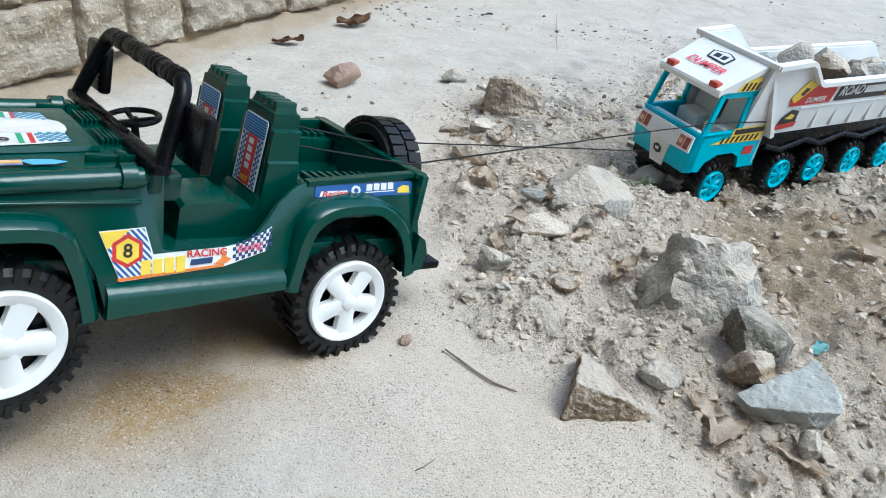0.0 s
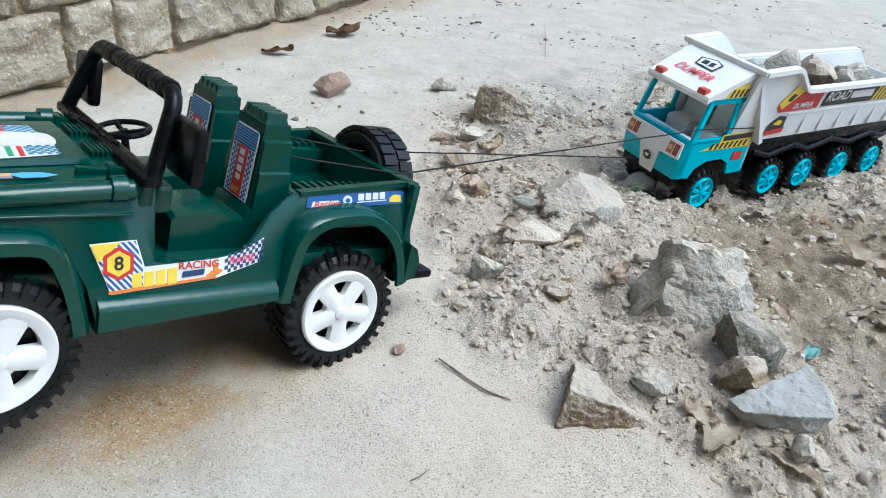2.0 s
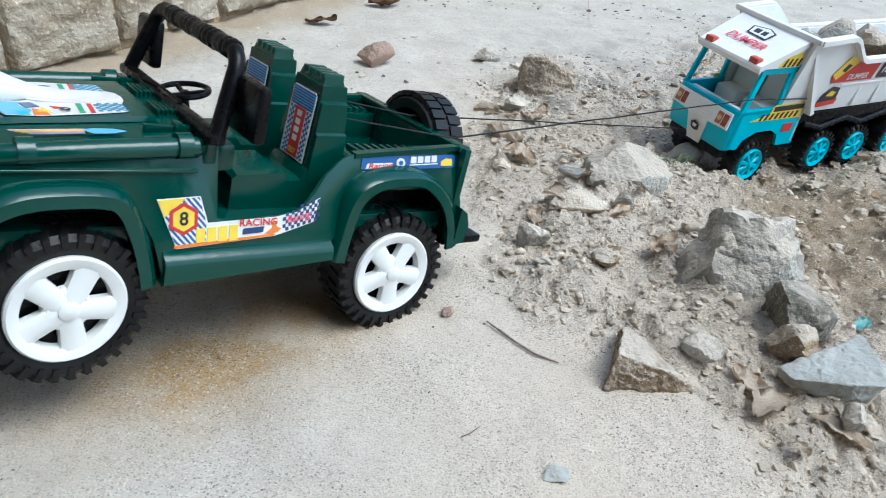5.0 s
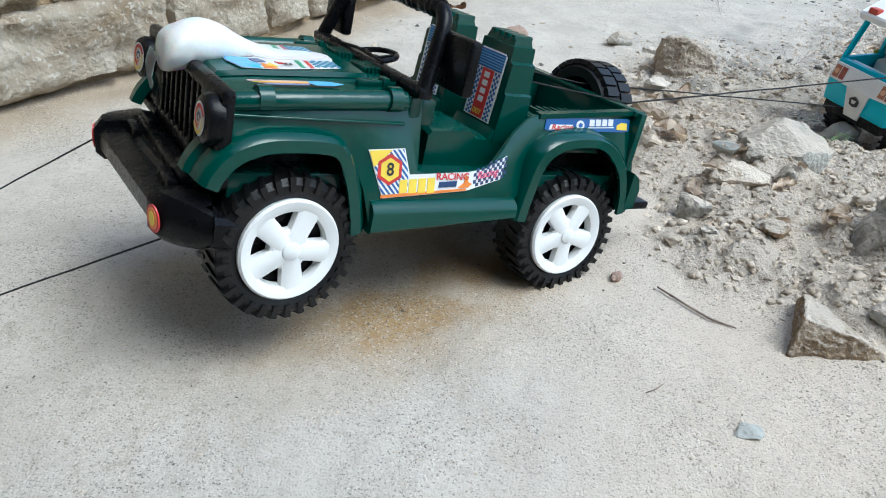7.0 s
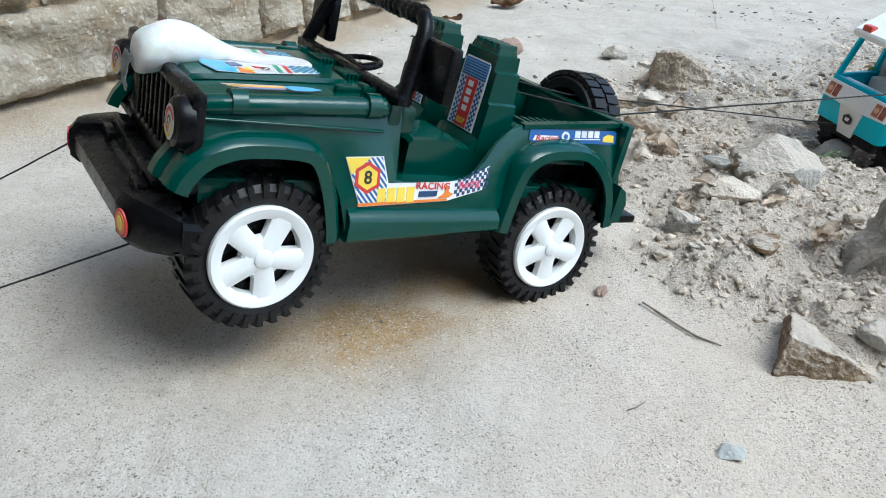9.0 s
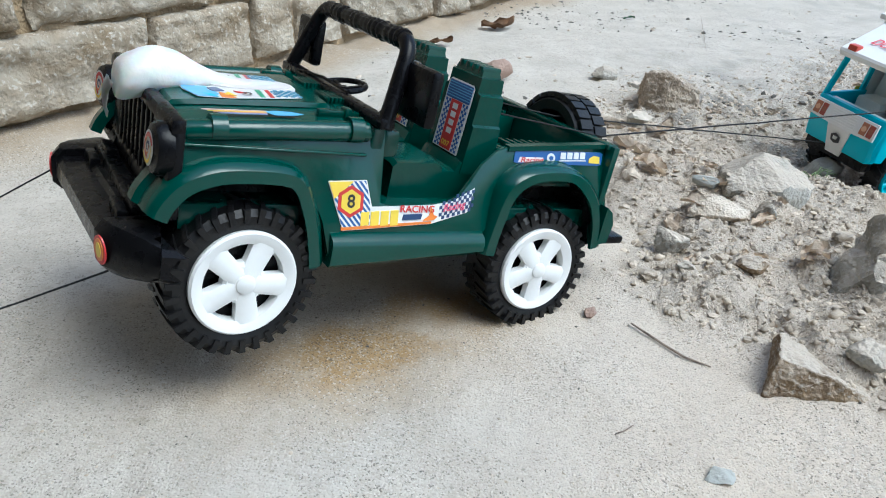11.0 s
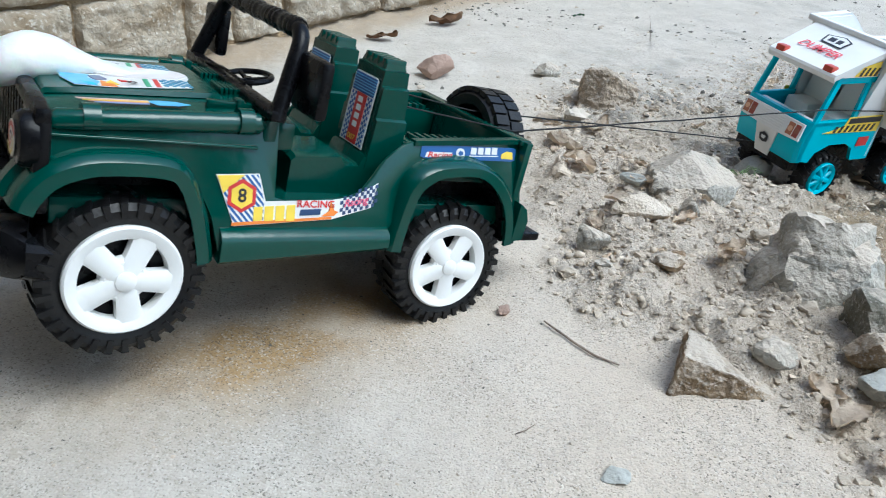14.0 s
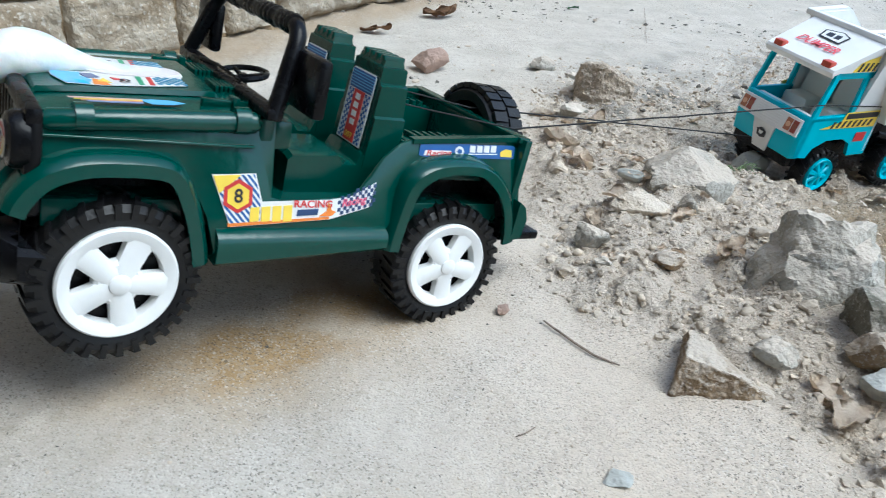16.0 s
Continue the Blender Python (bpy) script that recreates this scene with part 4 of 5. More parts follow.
# seats
for sgn in (1, -1):
    yc = sgn * 0.051
    seat = jp("seat", loft([[(x, yc - 0.033, z0), (x, yc + 0.033, z0), (x, yc + 0.033, z1), (x, yc + 0.026, z1 + 0.002), (x, yc - 0.026, z1 + 0.002), (x, yc - 0.033, z1)]
                            for x, z0, z1 in ((0.174, 0.055, 0.092), (0.170, 0.055, 0.096), (0.125, 0.055, 0.098), (0.118, 0.055, 0.090), (0.104, 0.055, 0.090), (0.100, 0.055, 0.100), (0.062, 0.055, 0.102))], True), GREEN, label="green moulded bucket seat")
    back = jp("backrest", loft([[(xf, yc - hw, z), (xf, yc + hw, z), (xb, yc + hw * 0.96, z), (xb, yc - hw * 0.96, z)]
                                for z, xf, xb, hw in ((0.088, 0.098, 0.060, 0.034), (0.140, 0.0945, 0.060, 0.034), (0.142, 0.0945, 0.061, 0.031), (0.170, 0.0925, 0.063, 0.031), (0.172, 0.0925, 0.063, 0.026), (0.186, 0.0915, 0.064, 0.026), (0.187, 0.0900, 0.066, 0.023), (0.1925, 0.0885, 0.068, 0.022))], True), GREEN, seat, angle=40)
    for k in range(4):
        y = yc - 0.0165 + 0.011 * k
        jp("headrest_rib", box(0.066, 0.0895, y - 0.0038, y + 0.0038, 0.182, 0.1965, 0.0015), GREEN, seat)
    pl = lambda u, v, w: (0.0990 - 0.067 * (v - 0.088) + 0.0006 + w, yc + u, v)
    card = jp("seat_sticker", slab([(-0.0225, 0.104), (0.0225, 0.104), (0.0225, 0.174), (0.019, 0.177), (-0.019, 0.177), (-0.0225, 0.174)], pl, 0.0004), INK_WHITE, seat, "checkered racing sticker with red panel")
    jp("sticker_top", slab(rect(-0.0205, 0.0205, 0.158, 0.1755), pl, 0.0009), INK_BLUE, card)
    stripes = bmesh.new()
    for k in range(6):
        slab(rect(-0.0205, 0.0205, 0.160 + 0.0026 * k, 0.1609 + 0.0026 * k), pl, 0.0012, stripes)
    jp("stripe_pattern", stripes, INK_SKY, card)
    chk = bmesh.new()
    for row in range(17):
        for col in range(3):
            for e in (-1, 1):
                if (row + col) % 2 == 0:
                    u = e * (0.0125 + 0.0029 * col)
                    slab(rect(u - 0.00145, u + 0.00145, 0.1058 + 0.003 * row, 0.1088 + 0.003 * row), pl, 0.0008, chk)
    jp("check_pattern", chk, INK_BLUE, card)
    jp("sticker_panel", slab(rect(-0.0095, 0.0095, 0.1058, 0.1575), pl, 0.0012), INK_RED, card)
    for k in range(4):
        jp("sticker_bar", slab(rect(-0.0042, 0.0042, 0.1245 + 0.0082 * k, 0.1300 + 0.0082 * k), pl, 0.0016), INK_WHITE, card)
    jp("sticker_number", letters("007", 0.0095, lambda u, v, w: pl(u, v + 0.1125, w), 0.0016), INK_YELLOW, card, smooth=False)

# windscreen frame, mirrors, steering wheel
fr = bmesh.new()
box(0.199, 0.214, -0.116, 0.116, 0.1375, 0.1475, 0.003, fr)
half = dense([(0.207, 0.1105), (0.200, 0.1045), (0.193, 0.0985), (0.188, 0.0930), (0.1862, 0.0850), (0.186, 0.0740)], 5)
zz = dense([(0.138, 0), (0.162, 0), (0.186, 0), (0.2010, 0), (0.2092, 0), (0.2107, 0)], 5)
post = [(x, y, z) for (x, y), (z, _) in zip(half, zz)]
tube(post, 0.0072, 12, fr)
tube([(x, -y, z) for x, y, z in post], 0.0072, 12, fr)
frame_ob = jp("windscreen_frame", fr, BLACK, label="black empty windscreen frame")
pts, tap = [], []
for i, y in enumerate(np.linspace(-0.080, 0.080, 70)):
    pts.append((0.185, y, 0.2105))
    tap.append(1.0 + 0.10 * (math.sin(i * 1.6) > 0) * ((i // 9) % 2) + 0.10 * noise.noise(Vector((i * 0.35, 3, 1))))
jp("frame_bar", tube(pts, 0.0084, 12, taper=tap), BLACK, frame_ob, "black ridged roll bar", angle=25)
for sgn in (1, -1):
    m = box(0.178, 0.190, -0.025, 0.025, -0.024, 0.024, 0.004)
    bmesh.ops.transform(m, matrix=Matrix.Translation((0.000, sgn * 0.119, 0.172)), verts=m.verts)
    box(0.182, 0.190, min(sgn * 0.095, sgn * 0.115), max(sgn * 0.095, sgn * 0.112), 0.165, 0.175, 0.001, m)
    jp("side_mirror", m, BLACK, frame_ob)
wip = tube([(0.2145, -0.07, 0.147), (0.208, -0.02, 0.151), (0.205, 0.03, 0.149)], 0.0016, 6)
jp("wiper", wip, BLACK, frame_ob)
sw = bmesh.new()
tor = Matrix.Translation((0.170, -0.052, 0.1390)) @ Matrix.Rotation(radians(10), 4, "Y")
rows = []
for i in range(36):
    t = 2 * math.pi * i / 36
    rows.append([tor @ Vector(((0.024 + 0.0028 * math.cos(p)) * math.cos(t), (0.024 + 0.0028 * math.cos(p)) * math.sin(t), 0.003 * math.sin(p))) for p in np.linspace(0, 2 * math.pi, 9)[:-1]])
rows.append(rows[0])
loft(rows, True, sw, caps=False)
for k in range(3):
    t = 2 * math.pi * k / 3 + 0.5
    tube([tor @ Vector((0, 0, -0.004)), tor @ Vector((0.024 * math.cos(t), 0.024 * math.sin(t), 0))], 0.0028, 6, sw)
tube([tor @ Vector((0, 0, 0)), tor @ Vector((0, 0, -0.03))], 0.004, 8, sw)
jp("steering_wheel", sw, BLACK, label="black steering wheel")

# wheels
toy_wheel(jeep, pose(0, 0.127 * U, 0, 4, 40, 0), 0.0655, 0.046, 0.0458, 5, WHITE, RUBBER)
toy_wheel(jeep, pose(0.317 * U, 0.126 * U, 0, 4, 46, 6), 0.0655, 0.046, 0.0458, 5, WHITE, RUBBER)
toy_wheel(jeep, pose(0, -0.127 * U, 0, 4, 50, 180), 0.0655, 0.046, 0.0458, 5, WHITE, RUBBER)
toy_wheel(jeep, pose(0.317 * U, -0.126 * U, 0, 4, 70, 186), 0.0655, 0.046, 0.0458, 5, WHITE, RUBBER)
sp = new("spare_tyre")
sp.parent = jeep
sp.matrix_local = pose(-0.122 * U, 0, 0.104 * U, 0, 0, 90)
part("spare_casing", revolve([(0.0001, -0.012), (0.040, -0.012), (0.042, -0.0405), (0.053, -0.042), (0.058, -0.036), (0.060, -0.020), (0.058, -0.004), (0.052, 0.0), (0.03, 0.002), (0.0001, 0.002)], 56), RUBBER, sp, "black hollow spare tyre", unit=U)
bm = bmesh.new()
for i in range(28):
    t = 2 * math.pi * i / 28
    for y0, y1, o in ((-0.040, -0.022, 0.0), (-0.019, -0.001, 0.5)):
        tt, dt = t + o * 2 * math.pi / 28, 2 * math.pi / 28 * 0.40
        loft([[(r * math.cos(a), y, r * math.sin(a)) for a, r in ((tt - dt, 0.057), (tt - dt, 0.0625), (tt + dt, 0.0625), (tt + dt, 0.057))] for y in (y0, y1)], True, bm)
part("spare_tread", bm, RUBBER, sp, unit=U, smooth=False)


# side stickers
def sticker_side(sgn):
    s = lambda u, v, w: (u, sgn * (side_y(v) + 0.0007 + w), v)
    flip = -1 if sgn > 0 else 1
    door = jp("door_sticker", slab([(0.250, 0.085), (0.213, 0.087), (0.206, 0.064), (0.142, 0.0665), (0.120, 0.070), (0.095, 0.083), (0.101, 0.060), (0.142, 0.049), (0.233, 0.043)], s, 0.0004), INK_WHITE, None, "multicoloured racing sticker")
    zone = [(0.2332, 0.0440), (0.2485, 0.0843), (0.2140, 0.0862), (0.2075, 0.0640), (0.2075, 0.0462)]
    area = sum(a[0] * b[1] - b[0] * a[1] for a, b in zip(zone, zone[1:] + zone[:1]))
    zone = zone if area > 0 else zone[::-1]
    jp("stripe_ground", slab(zone, s, 0.0006), INK_BLUE, door)
    st = bmesh.new()
    for k in range(-6, 16):
        x = 0.200 + 0.0052 * k
        band = clipped([(x + 0.030, 0.090), (x + 0.0325, 0.090), (x - 0.0125, 0.040), (x - 0.015, 0.040)], zone)
        if band:
            slab(band, s, 0.0008, st)
    jp("stripe_pattern", st, INK_WHITE, door)
    jp("sticker_corner", slab([(0.2490, 0.0843), (0.226, 0.0856), (0.2435, 0.0705)], s, 0.0011), INK_YELLOW, door)
    hexa = ring(0.2275, 0.0685, 0.0140, 6, math.pi / 2)
    jp("sticker_hexagon", slab(hexa, s, 0.0012), INK_RED, door)
    jp("sticker_hexagon", slab(ring(0.2275, 0.0685, 0.0105, 6, math.pi / 2), s, 0.0015), INK_YELLOW, door)
    jp("sticker_number", letters("8", 0.0155, lambda u, v, w: s(0.2275 + flip * u, 0.0685 + v, w), 0.0019), INK_BLACK, door, smooth=False)
    for k, (x0, x1) in enumerate(((0.2165, 0.2085), (0.2065, 0.1985), (0.1965, 0.1885), (0.1865, 0.1785))):
        jp("sticker_bar", slab([(x0, 0.0475), (x1, 0.0482), (x1, 0.0598 + 0.0006 * k), (x0, 0.0592 + 0.0006 * k)], s, 0.0012), INK_YELLOW, door)
    jp("sticker_band", slab([(0.235, 0.0435), (0.142, 0.0495), (0.142, 0.0515), (0.235, 0.0462)], s, 0.0010), INK_ORANGE, door)
    jp("sticker_lettering", letters("RACING", 0.0088, lambda u, v, w: s(0.1585 + flip * u, 0.0625 + v, w), 0.0012, 1.15), INK_RED, door, smooth=False)
    jp("sticker_bar", slab([(0.174, 0.0525), (0.154, 0.0535), (0.153, 0.0585), (0.173, 0.0575)], s, 0.0012), INK_NAVY, door)
    jp("sticker_star", slab([(0.152, 0.052), (0.145, 0.0565), (0.1435, 0.0655), (0.140, 0.0575), (0.1355, 0.056), (0.140, 0.0525)], s, 0.0012), INK_ORANGE, door)
    chk = bmesh.new()
    for i in range(13):
        for j in range(6):
            if (i + j) % 2:
                u = 0.134 - 0.0030 * i
                v = 0.0525 + 0.0033 * j + 0.00075 * i
                if v < 0.0665 + 0.0012 * i:
                    slab([(u, v), (u - 0.003, v + 0.0007), (u - 0.003, v + 0.0038), (u, v + 0.0031)], s, 0.0009, chk)
    jp("check_pattern", chk, INK_NAVY, door)
    jp("sticker_lettering", letters("Racing", 0.0095, lambda u, v, w: s(0.118 + flip * u, 0.0655 + v + 0.18 * u, w), 0.0014, 1.0, 0.2), ink(0.75, 0.12, 0.22), door, smooth=False)
    rear = jp("rear_sticker", slab([(0.050, 0.1235), (0.046, 0.1255), (-0.059, 0.1290), (-0.0625, 0.1275), (-0.062, 0.1150), (-0.057, 0.1137), (0.046, 0.1108), (0.051, 0.1125)], s, 0.0004), INK_BLUE, None, "blue racing sticker strip")
    jp("sticker_bar", slab([(0.046, 0.1125), (0.014, 0.1140), (0.016, 0.1195), (0.044, 0.1185)], s, 0.0008), INK_WHITE, rear)
    jp("sticker_lettering", letters("Racing", 0.0088, lambda u, v, w: s(0.030 + flip * u, 0.1160 + v + 0.05 * u, w), 0.0012, 1.2, 0.2), INK_RED, rear, smooth=False)
    jp("sticker_badge", slab(ring(0.006, 0.1195, 0.0052, 16), s, 0.0010), INK_WHITE, rear)
    jp("sticker_badge", slab(ring(0.006, 0.1195, 0.0030, 5), s, 0.0013), INK_BLUE, rear)
    for k in range(4):
        x = -0.006 - 0.0085 * k
        jp("sticker_bar", slab(rect(x - 0.0066, x, 0.1192 + 0.0005 * k, 0.1262 + 0.0005 * k), s, 0.0010), INK_WHITE, rear)
    jp("sticker_bar", slab([(-0.005, 0.1165), (-0.040, 0.1185), (-0.040, 0.1195), (-0.005, 0.1175)], s, 0.0010), INK_WHITE, rear)
    jp("sticker_bar", slab([(-0.044, 0.1165), (-0.059, 0.1165), (-0.058, 0.1245), (-0.050, 0.1250), (-0.044, 0.1215)], s, 0.0010), INK_YELLOW, rear)


sticker_side(1)
sticker_side(-1)


def on_hood(u, v, w):
    """u forwards, v to the jeep's left, on the raised hood panel."""
    return (u, v, 0.1437 - (u - 0.236) * 0.0590 - 0.0009 * (v / 0.054) ** 2 + 0.0004 + w)


top = jp("hood_sticker", slab([(0.352, -0.030), (0.354, 0.030), (0.347, 0.050), (0.322, 0.0535), (0.300, 0.051), (0.280, 0.049), (0.256, 0.045), (0.254, 0.023), (0.250, 0.014), (0.249, 0.004), (0.251, -0.008), (0.258, -0.014), (0.259, -0.034), (0.285, -0.037), (0.31, -0.042)], on_hood, 0.0003), ink(0.70, 0.69, 0.68), hood, "crumpled multicoloured hood sticker")
chk = bmesh.new()
for v0, u0 in ((0.0225, 0.2545), (-0.0345, 0.2590)):
    for i in range(7):
        for j in range(6):
            if (i + j) % 2:
                slab(rect(u0 + 0.0034 * i, u0 + 0.0034 * (i + 1), v0 + 0.0036 * j, v0 + 0.0036 * (j + 1)), on_hood, 0.0007, chk)
jp("check_pattern", chk, ink(0.04, 0.22, 0.36), top)
for v0, v1 in ((0.024, 0.0475), (-0.035, -0.014)):
    for k, mat in enumerate((INK_RED, ink(0.72, 0.72, 0.7), INK_GREEN)):
        u = 0.2795 + 0.004 * k
        jp("sticker_flag", slab([(u, v0), (u + 0.004, v0), (u + 0.006, v1), (u + 0.002, v1)], on_hood, 0.0007), mat, top)
for outline, mat in (([(0.353, 0.018), (0.3535, 0.030), (0.347, 0.049), (0.332, 0.0515), (0.327, 0.040), (0.334, 0.030), (0.332, 0.020)], INK_SKY), ([(0.352, -0.029), (0.353, -0.012), (0.336, -0.010), (0.329, -0.022), (0.330, -0.035)], INK_SKY), ([(0.326, 0.036), (0.328, 0.052), (0.316, 0.0525), (0.318, 0.044)], INK_ORANGE), ([(0.318, 0.034), (0.324, 0.044), (0.314, 0.046)], INK_YELLOW),
                     ([(0.333, 0.022), (0.330, 0.034), (0.320, 0.031), (0.324, 0.021)], ink(0.10, 0.12, 0.22)), ([(0.312, 0.030), (0.310, 0.036), (0.302, 0.035)], INK_RED), ([(0.326, -0.036), (0.324, -0.024), (0.312, -0.026), (0.314, -0.038)], INK_NAVY), ([(0.341, 0.040), (0.337, 0.050), (0.330, 0.0515), (0.333, 0.043)], ink(0.02, 0.45, 0.62)), ([(0.308, -0.030), (0.298, -0.028), (0.299, -0.0265), (0.309, -0.028)], INK_BLACK)):
    jp("sticker_patch", slab(outline, on_hood, 0.0007), mat, top)
jp("sticker_oval", slab([(0.290 + 0.040 * math.cos(t), 0.004 + 0.0185 * math.sin(t)) for t in np.linspace(0, 2 * math.pi, 33)[:-1]], on_hood, 0.0011), ink(0.72, 0.68, 0.67), top)
jp("sticker_ring", disc(lambda u, v, w: on_hood(0.303 + u, 0.040 + v, w), 0.0018, 0.0040, thick=0.0014), INK_BLACK, top)


def on_shoulder(u, v, w):
    y = 0.066 + v
    return (u, y, 0.1420 - (u - 0.206) * 0.0490 - 0.0105 * (y / 0.1) ** 3 + 0.0012 + w)


flame = jp("hood_flame", slab([(0.300, 0.007), (0.292, 0.0135), (0.276, 0.0135), (0.266, 0.0105), (0.276, 0.0065), (0.290, 0.0055)], on_shoulder, 0.0004), INK_SKY, hood, "flame-trail hood sticker")
for k, mat in enumerate((ink(0.70, 0.45, 0.42), INK_YELLOW, ink(0.65, 0.30, 0.20), ink(0.25, 0.30, 0.50))):
    v = 0.0065 + 0.0018 * k
    jp("flame_streak", slab([(0.350 - 0.004 * k, v + 0.0012 * math.sin(k)), (0.348 - 0.004 * k, v + 0.0012), (0.322, v + 0.0016), (0.298, v + 0.0013), (0.298, v)], on_shoulder, 0.0006), mat, flame)

# ---- polythene bag knotted over the hood ----
BAG_RINGS = ((0.4090, 0.003, 0.1360, 0.007, 0.006), (0.4075, 0.003, 0.1370, 0.020, 0.015), (0.398, 0.003, 0.1415, 0.026, 0.0195), (0.382, 0.000, 0.1460, 0.027, 0.0205), (0.362, -0.003, 0.1475, 0.024, 0.0170),
             (0.342, -0.003, 0.1450, 0.017, 0.0110), (0.322, -0.003, 0.1430, 0.013, 0.0065), (0.300, -0.003, 0.1425, 0.016, 0.0040), (0.270, -0.004, 0.1435, 0.016, 0.0030), (0.252, -0.004, 0.1435, 0.007, 0.0016))
axis = dense([r[:3] for r in BAG_RINGS], 4)
girth = dense([r[3:] for r in BAG_RINGS], 4)
rows = []
for (x, y, z), (ry, rz) in zip(axis, girth):
    row = []
    for k in range(28):
        t = 2 * math.pi * k / 28
        c = 1 + 0.08 * noise.noise(Vector((x * 40, math.cos(t) * 1.4, math.sin(t) * 1.4))) + 0.03 * math.sin(3 * t + x * 60) + 0.035 * noise.noise(Vector((x * 160, math.cos(t) * 4, math.sin(t) * 4))) * min(1, max(0, (x - 0.37) * 40))
        row.append((x, y + ry * c * math.cos(t), z + rz * c * math.sin(t)))
    rows.append(row)
bag = tagged(new("polythene_bag"), "knotted milky white polythene bag taped on the hood", "plastic bag")
bag.matrix_world = jeep.matrix_world @ Matrix.Translation((-0.008 * U, 0, -0.0072 * U))
bm = loft(rows, True)
part("bag_bulge", bm, BAG, bag, unit=U, angle=80)
rows = []
for i in range(9):
    f = i / 8
    x, z = 0.4100 + 0.004 * math.sin(f * 3), 0.134 - 0.026 * f
    rows.append([(x + 0.0015 * noise.noise(Vector((f * 4, k * 0.4, 2))), -0.010 + (k - 3) * 0.0055 * (1 - 0.45 * f * f) + 0.003 * math.sin(f * 4), z - 0.008 * f * (1 - ((k - 3) / 3) ** 2)) for k in range(7)])
bm = loft(rows)
bmesh.ops.solidify(bm, geom=bm.faces, thickness=0.0008)
part("bag_corner", bm, BAG, bag, "loose hanging corner of the bag", unit=U, angle=80)

# ---- toy dump truck ----
truck = tagged(new("toy_dump_truck"), "toy dump truck with cyan cab and white tipper bed", "toy truck")
TRUCK_M = pose(0.2556, 0.7226, 0.0287, -5.2, -1.6, -148.9)
truck.matrix_world = TRUCK_M


def tp(name, bm, mat, parent=None, label="", **kw):
    return part(name, bm, mat, parent or truck, label, unit=U, **kw)


HW = 0.066
# cab shell: sides with window and wheel cut, front, pillars
for sgn in (1, -1):
    low = [(0.0, 0.004), (0.004, 0.030), (-0.003, 0.068), (-0.166, 0.066), (-0.170, -0.004), (-0.128, -0.004), (-0.120, 0.018), (-0.100, 0.028), (-0.060, 0.028), (-0.034, 0.016), (-0.026, 0.0)]
    tp("cab_side", slab(low, lambda u, v, w: (u, sgn * (HW - w), v), 0.006), CYAN)
    for a, b in (((-0.003, 0.066), (-0.022, 0.140)), ((-0.088, 0.066), (-0.092, 0.140)), ((-0.160, 0.066), (-0.150, 0.140))):
        wd = 0.010 if a[0] > -0.05 else 0.009
        tp("pillar", loft([[(x - wd, sgn * (y - 0.005), z), (x, sgn * (y - 0.005), z), (x, sgn * y, z), (x - wd, sgn * y, z)] for x, y, z in ((a[0], HW, a[1]), (b[0], HW - 0.003, b[1]))], True), CYAN)
    tp("window_rail", loft([[(x, sgn * (HW - 0.008), 0.130), (x, sgn * (HW - 0.003), 0.130), (x, sgn * (HW - 0.003), 0.141), (x, sgn * (HW - 0.008), 0.141)] for x in (-0.020, -0.160)], True), CYAN)
    tp("window_rail", box(-0.166, -0.003, min(sgn * (HW - 0.007), sgn * HW), max(sgn * (HW - 0.007), sgn * HW), 0.062, 0.070, 0.001), CYAN)
tp("cab_front", loft([[(x0, y, z0), (x0 - 0.008, y, z0), (x1 - 0.008, y, z1), (x1, y, z1), (xm, y, zm)] for y, x0, z0, x1, z1, xm, zm in
                      ((-HW, 0.0, 0.002, -0.003, 0.068, 0.005, 0.032), (-HW + 0.006, 0.006, 0.0, 0.0, 0.069, 0.010, 0.032), (HW - 0.006, 0.006, 0.0, 0.0, 0.069, 0.010, 0.032), (HW, 0.0, 0.002, -0.003, 0.068, 0.005, 0.032))], True), CYAN)
tp("windscreen_header", loft([[(-0.034, y, 0.133), (-0.018, y, 0.133), (-0.021, y, 0.142), (-0.034, y, 0.142)] for y in (-HW + 0.003, HW - 0.003)], True), CYAN)
tp("cab_rear", box(-0.168, -0.162, -HW, HW, 0.0, 0.070, 0.001), WHITE)
tp("cab_floor", box(-0.160, -0.006, -HW + 0.006, HW - 0.006, 0.030, 0.036, 0.001), WHITE)
tp("dash", box(-0.030, -0.006, -HW + 0.006, HW - 0.006, 0.034, 0.066, 0.006), WHITE)
for sgn in (1, -1):
    st = box(-0.125, -0.075, sgn * 0.031 - 0.024, sgn * 0.031 + 0.024, 0.036, 0.066, 0.005)
    seat = tp("cab_seat", st, WHITE)
    tp("cab_backrest", loft([[(x0, sgn * 0.031 - w, z), (x0, sgn * 0.031 + w, z), (x1, sgn * 0.031 + w, z), (x1, sgn * 0.031 - w, z)] for x0, x1, w, z in ((-0.112, -0.128, 0.023, 0.06), (-0.118, -0.132, 0.022, 0.10), (-0.120, -0.131, 0.014, 0.118))], True), WHITE, seat)
# white front panel with grille lines, headlamps and badge shield
panel = tp("front_panel", slab([(-0.062, 0.038), (-0.060, 0.064), (0.060, 0.064), (0.062, 0.038), (0.022, 0.036), (0.014, -0.010), (-0.014, -0.010), (-0.022, 0.036)],
                               lambda u, v, w: (0.0115 - abs(v - 0.032) * 0.22 + w, u, v), 0.003), WHITE, label="white plastic front panel")
for k in range(6):
    z = 0.040 + 0.0038 * k
    tp("grille_line", box(0.0125 - abs(z - 0.032) * 0.22, 0.0150 - abs(z - 0.032) * 0.22, -0.024, 0.024, z, z + 0.0016, 0), WHITE, panel)
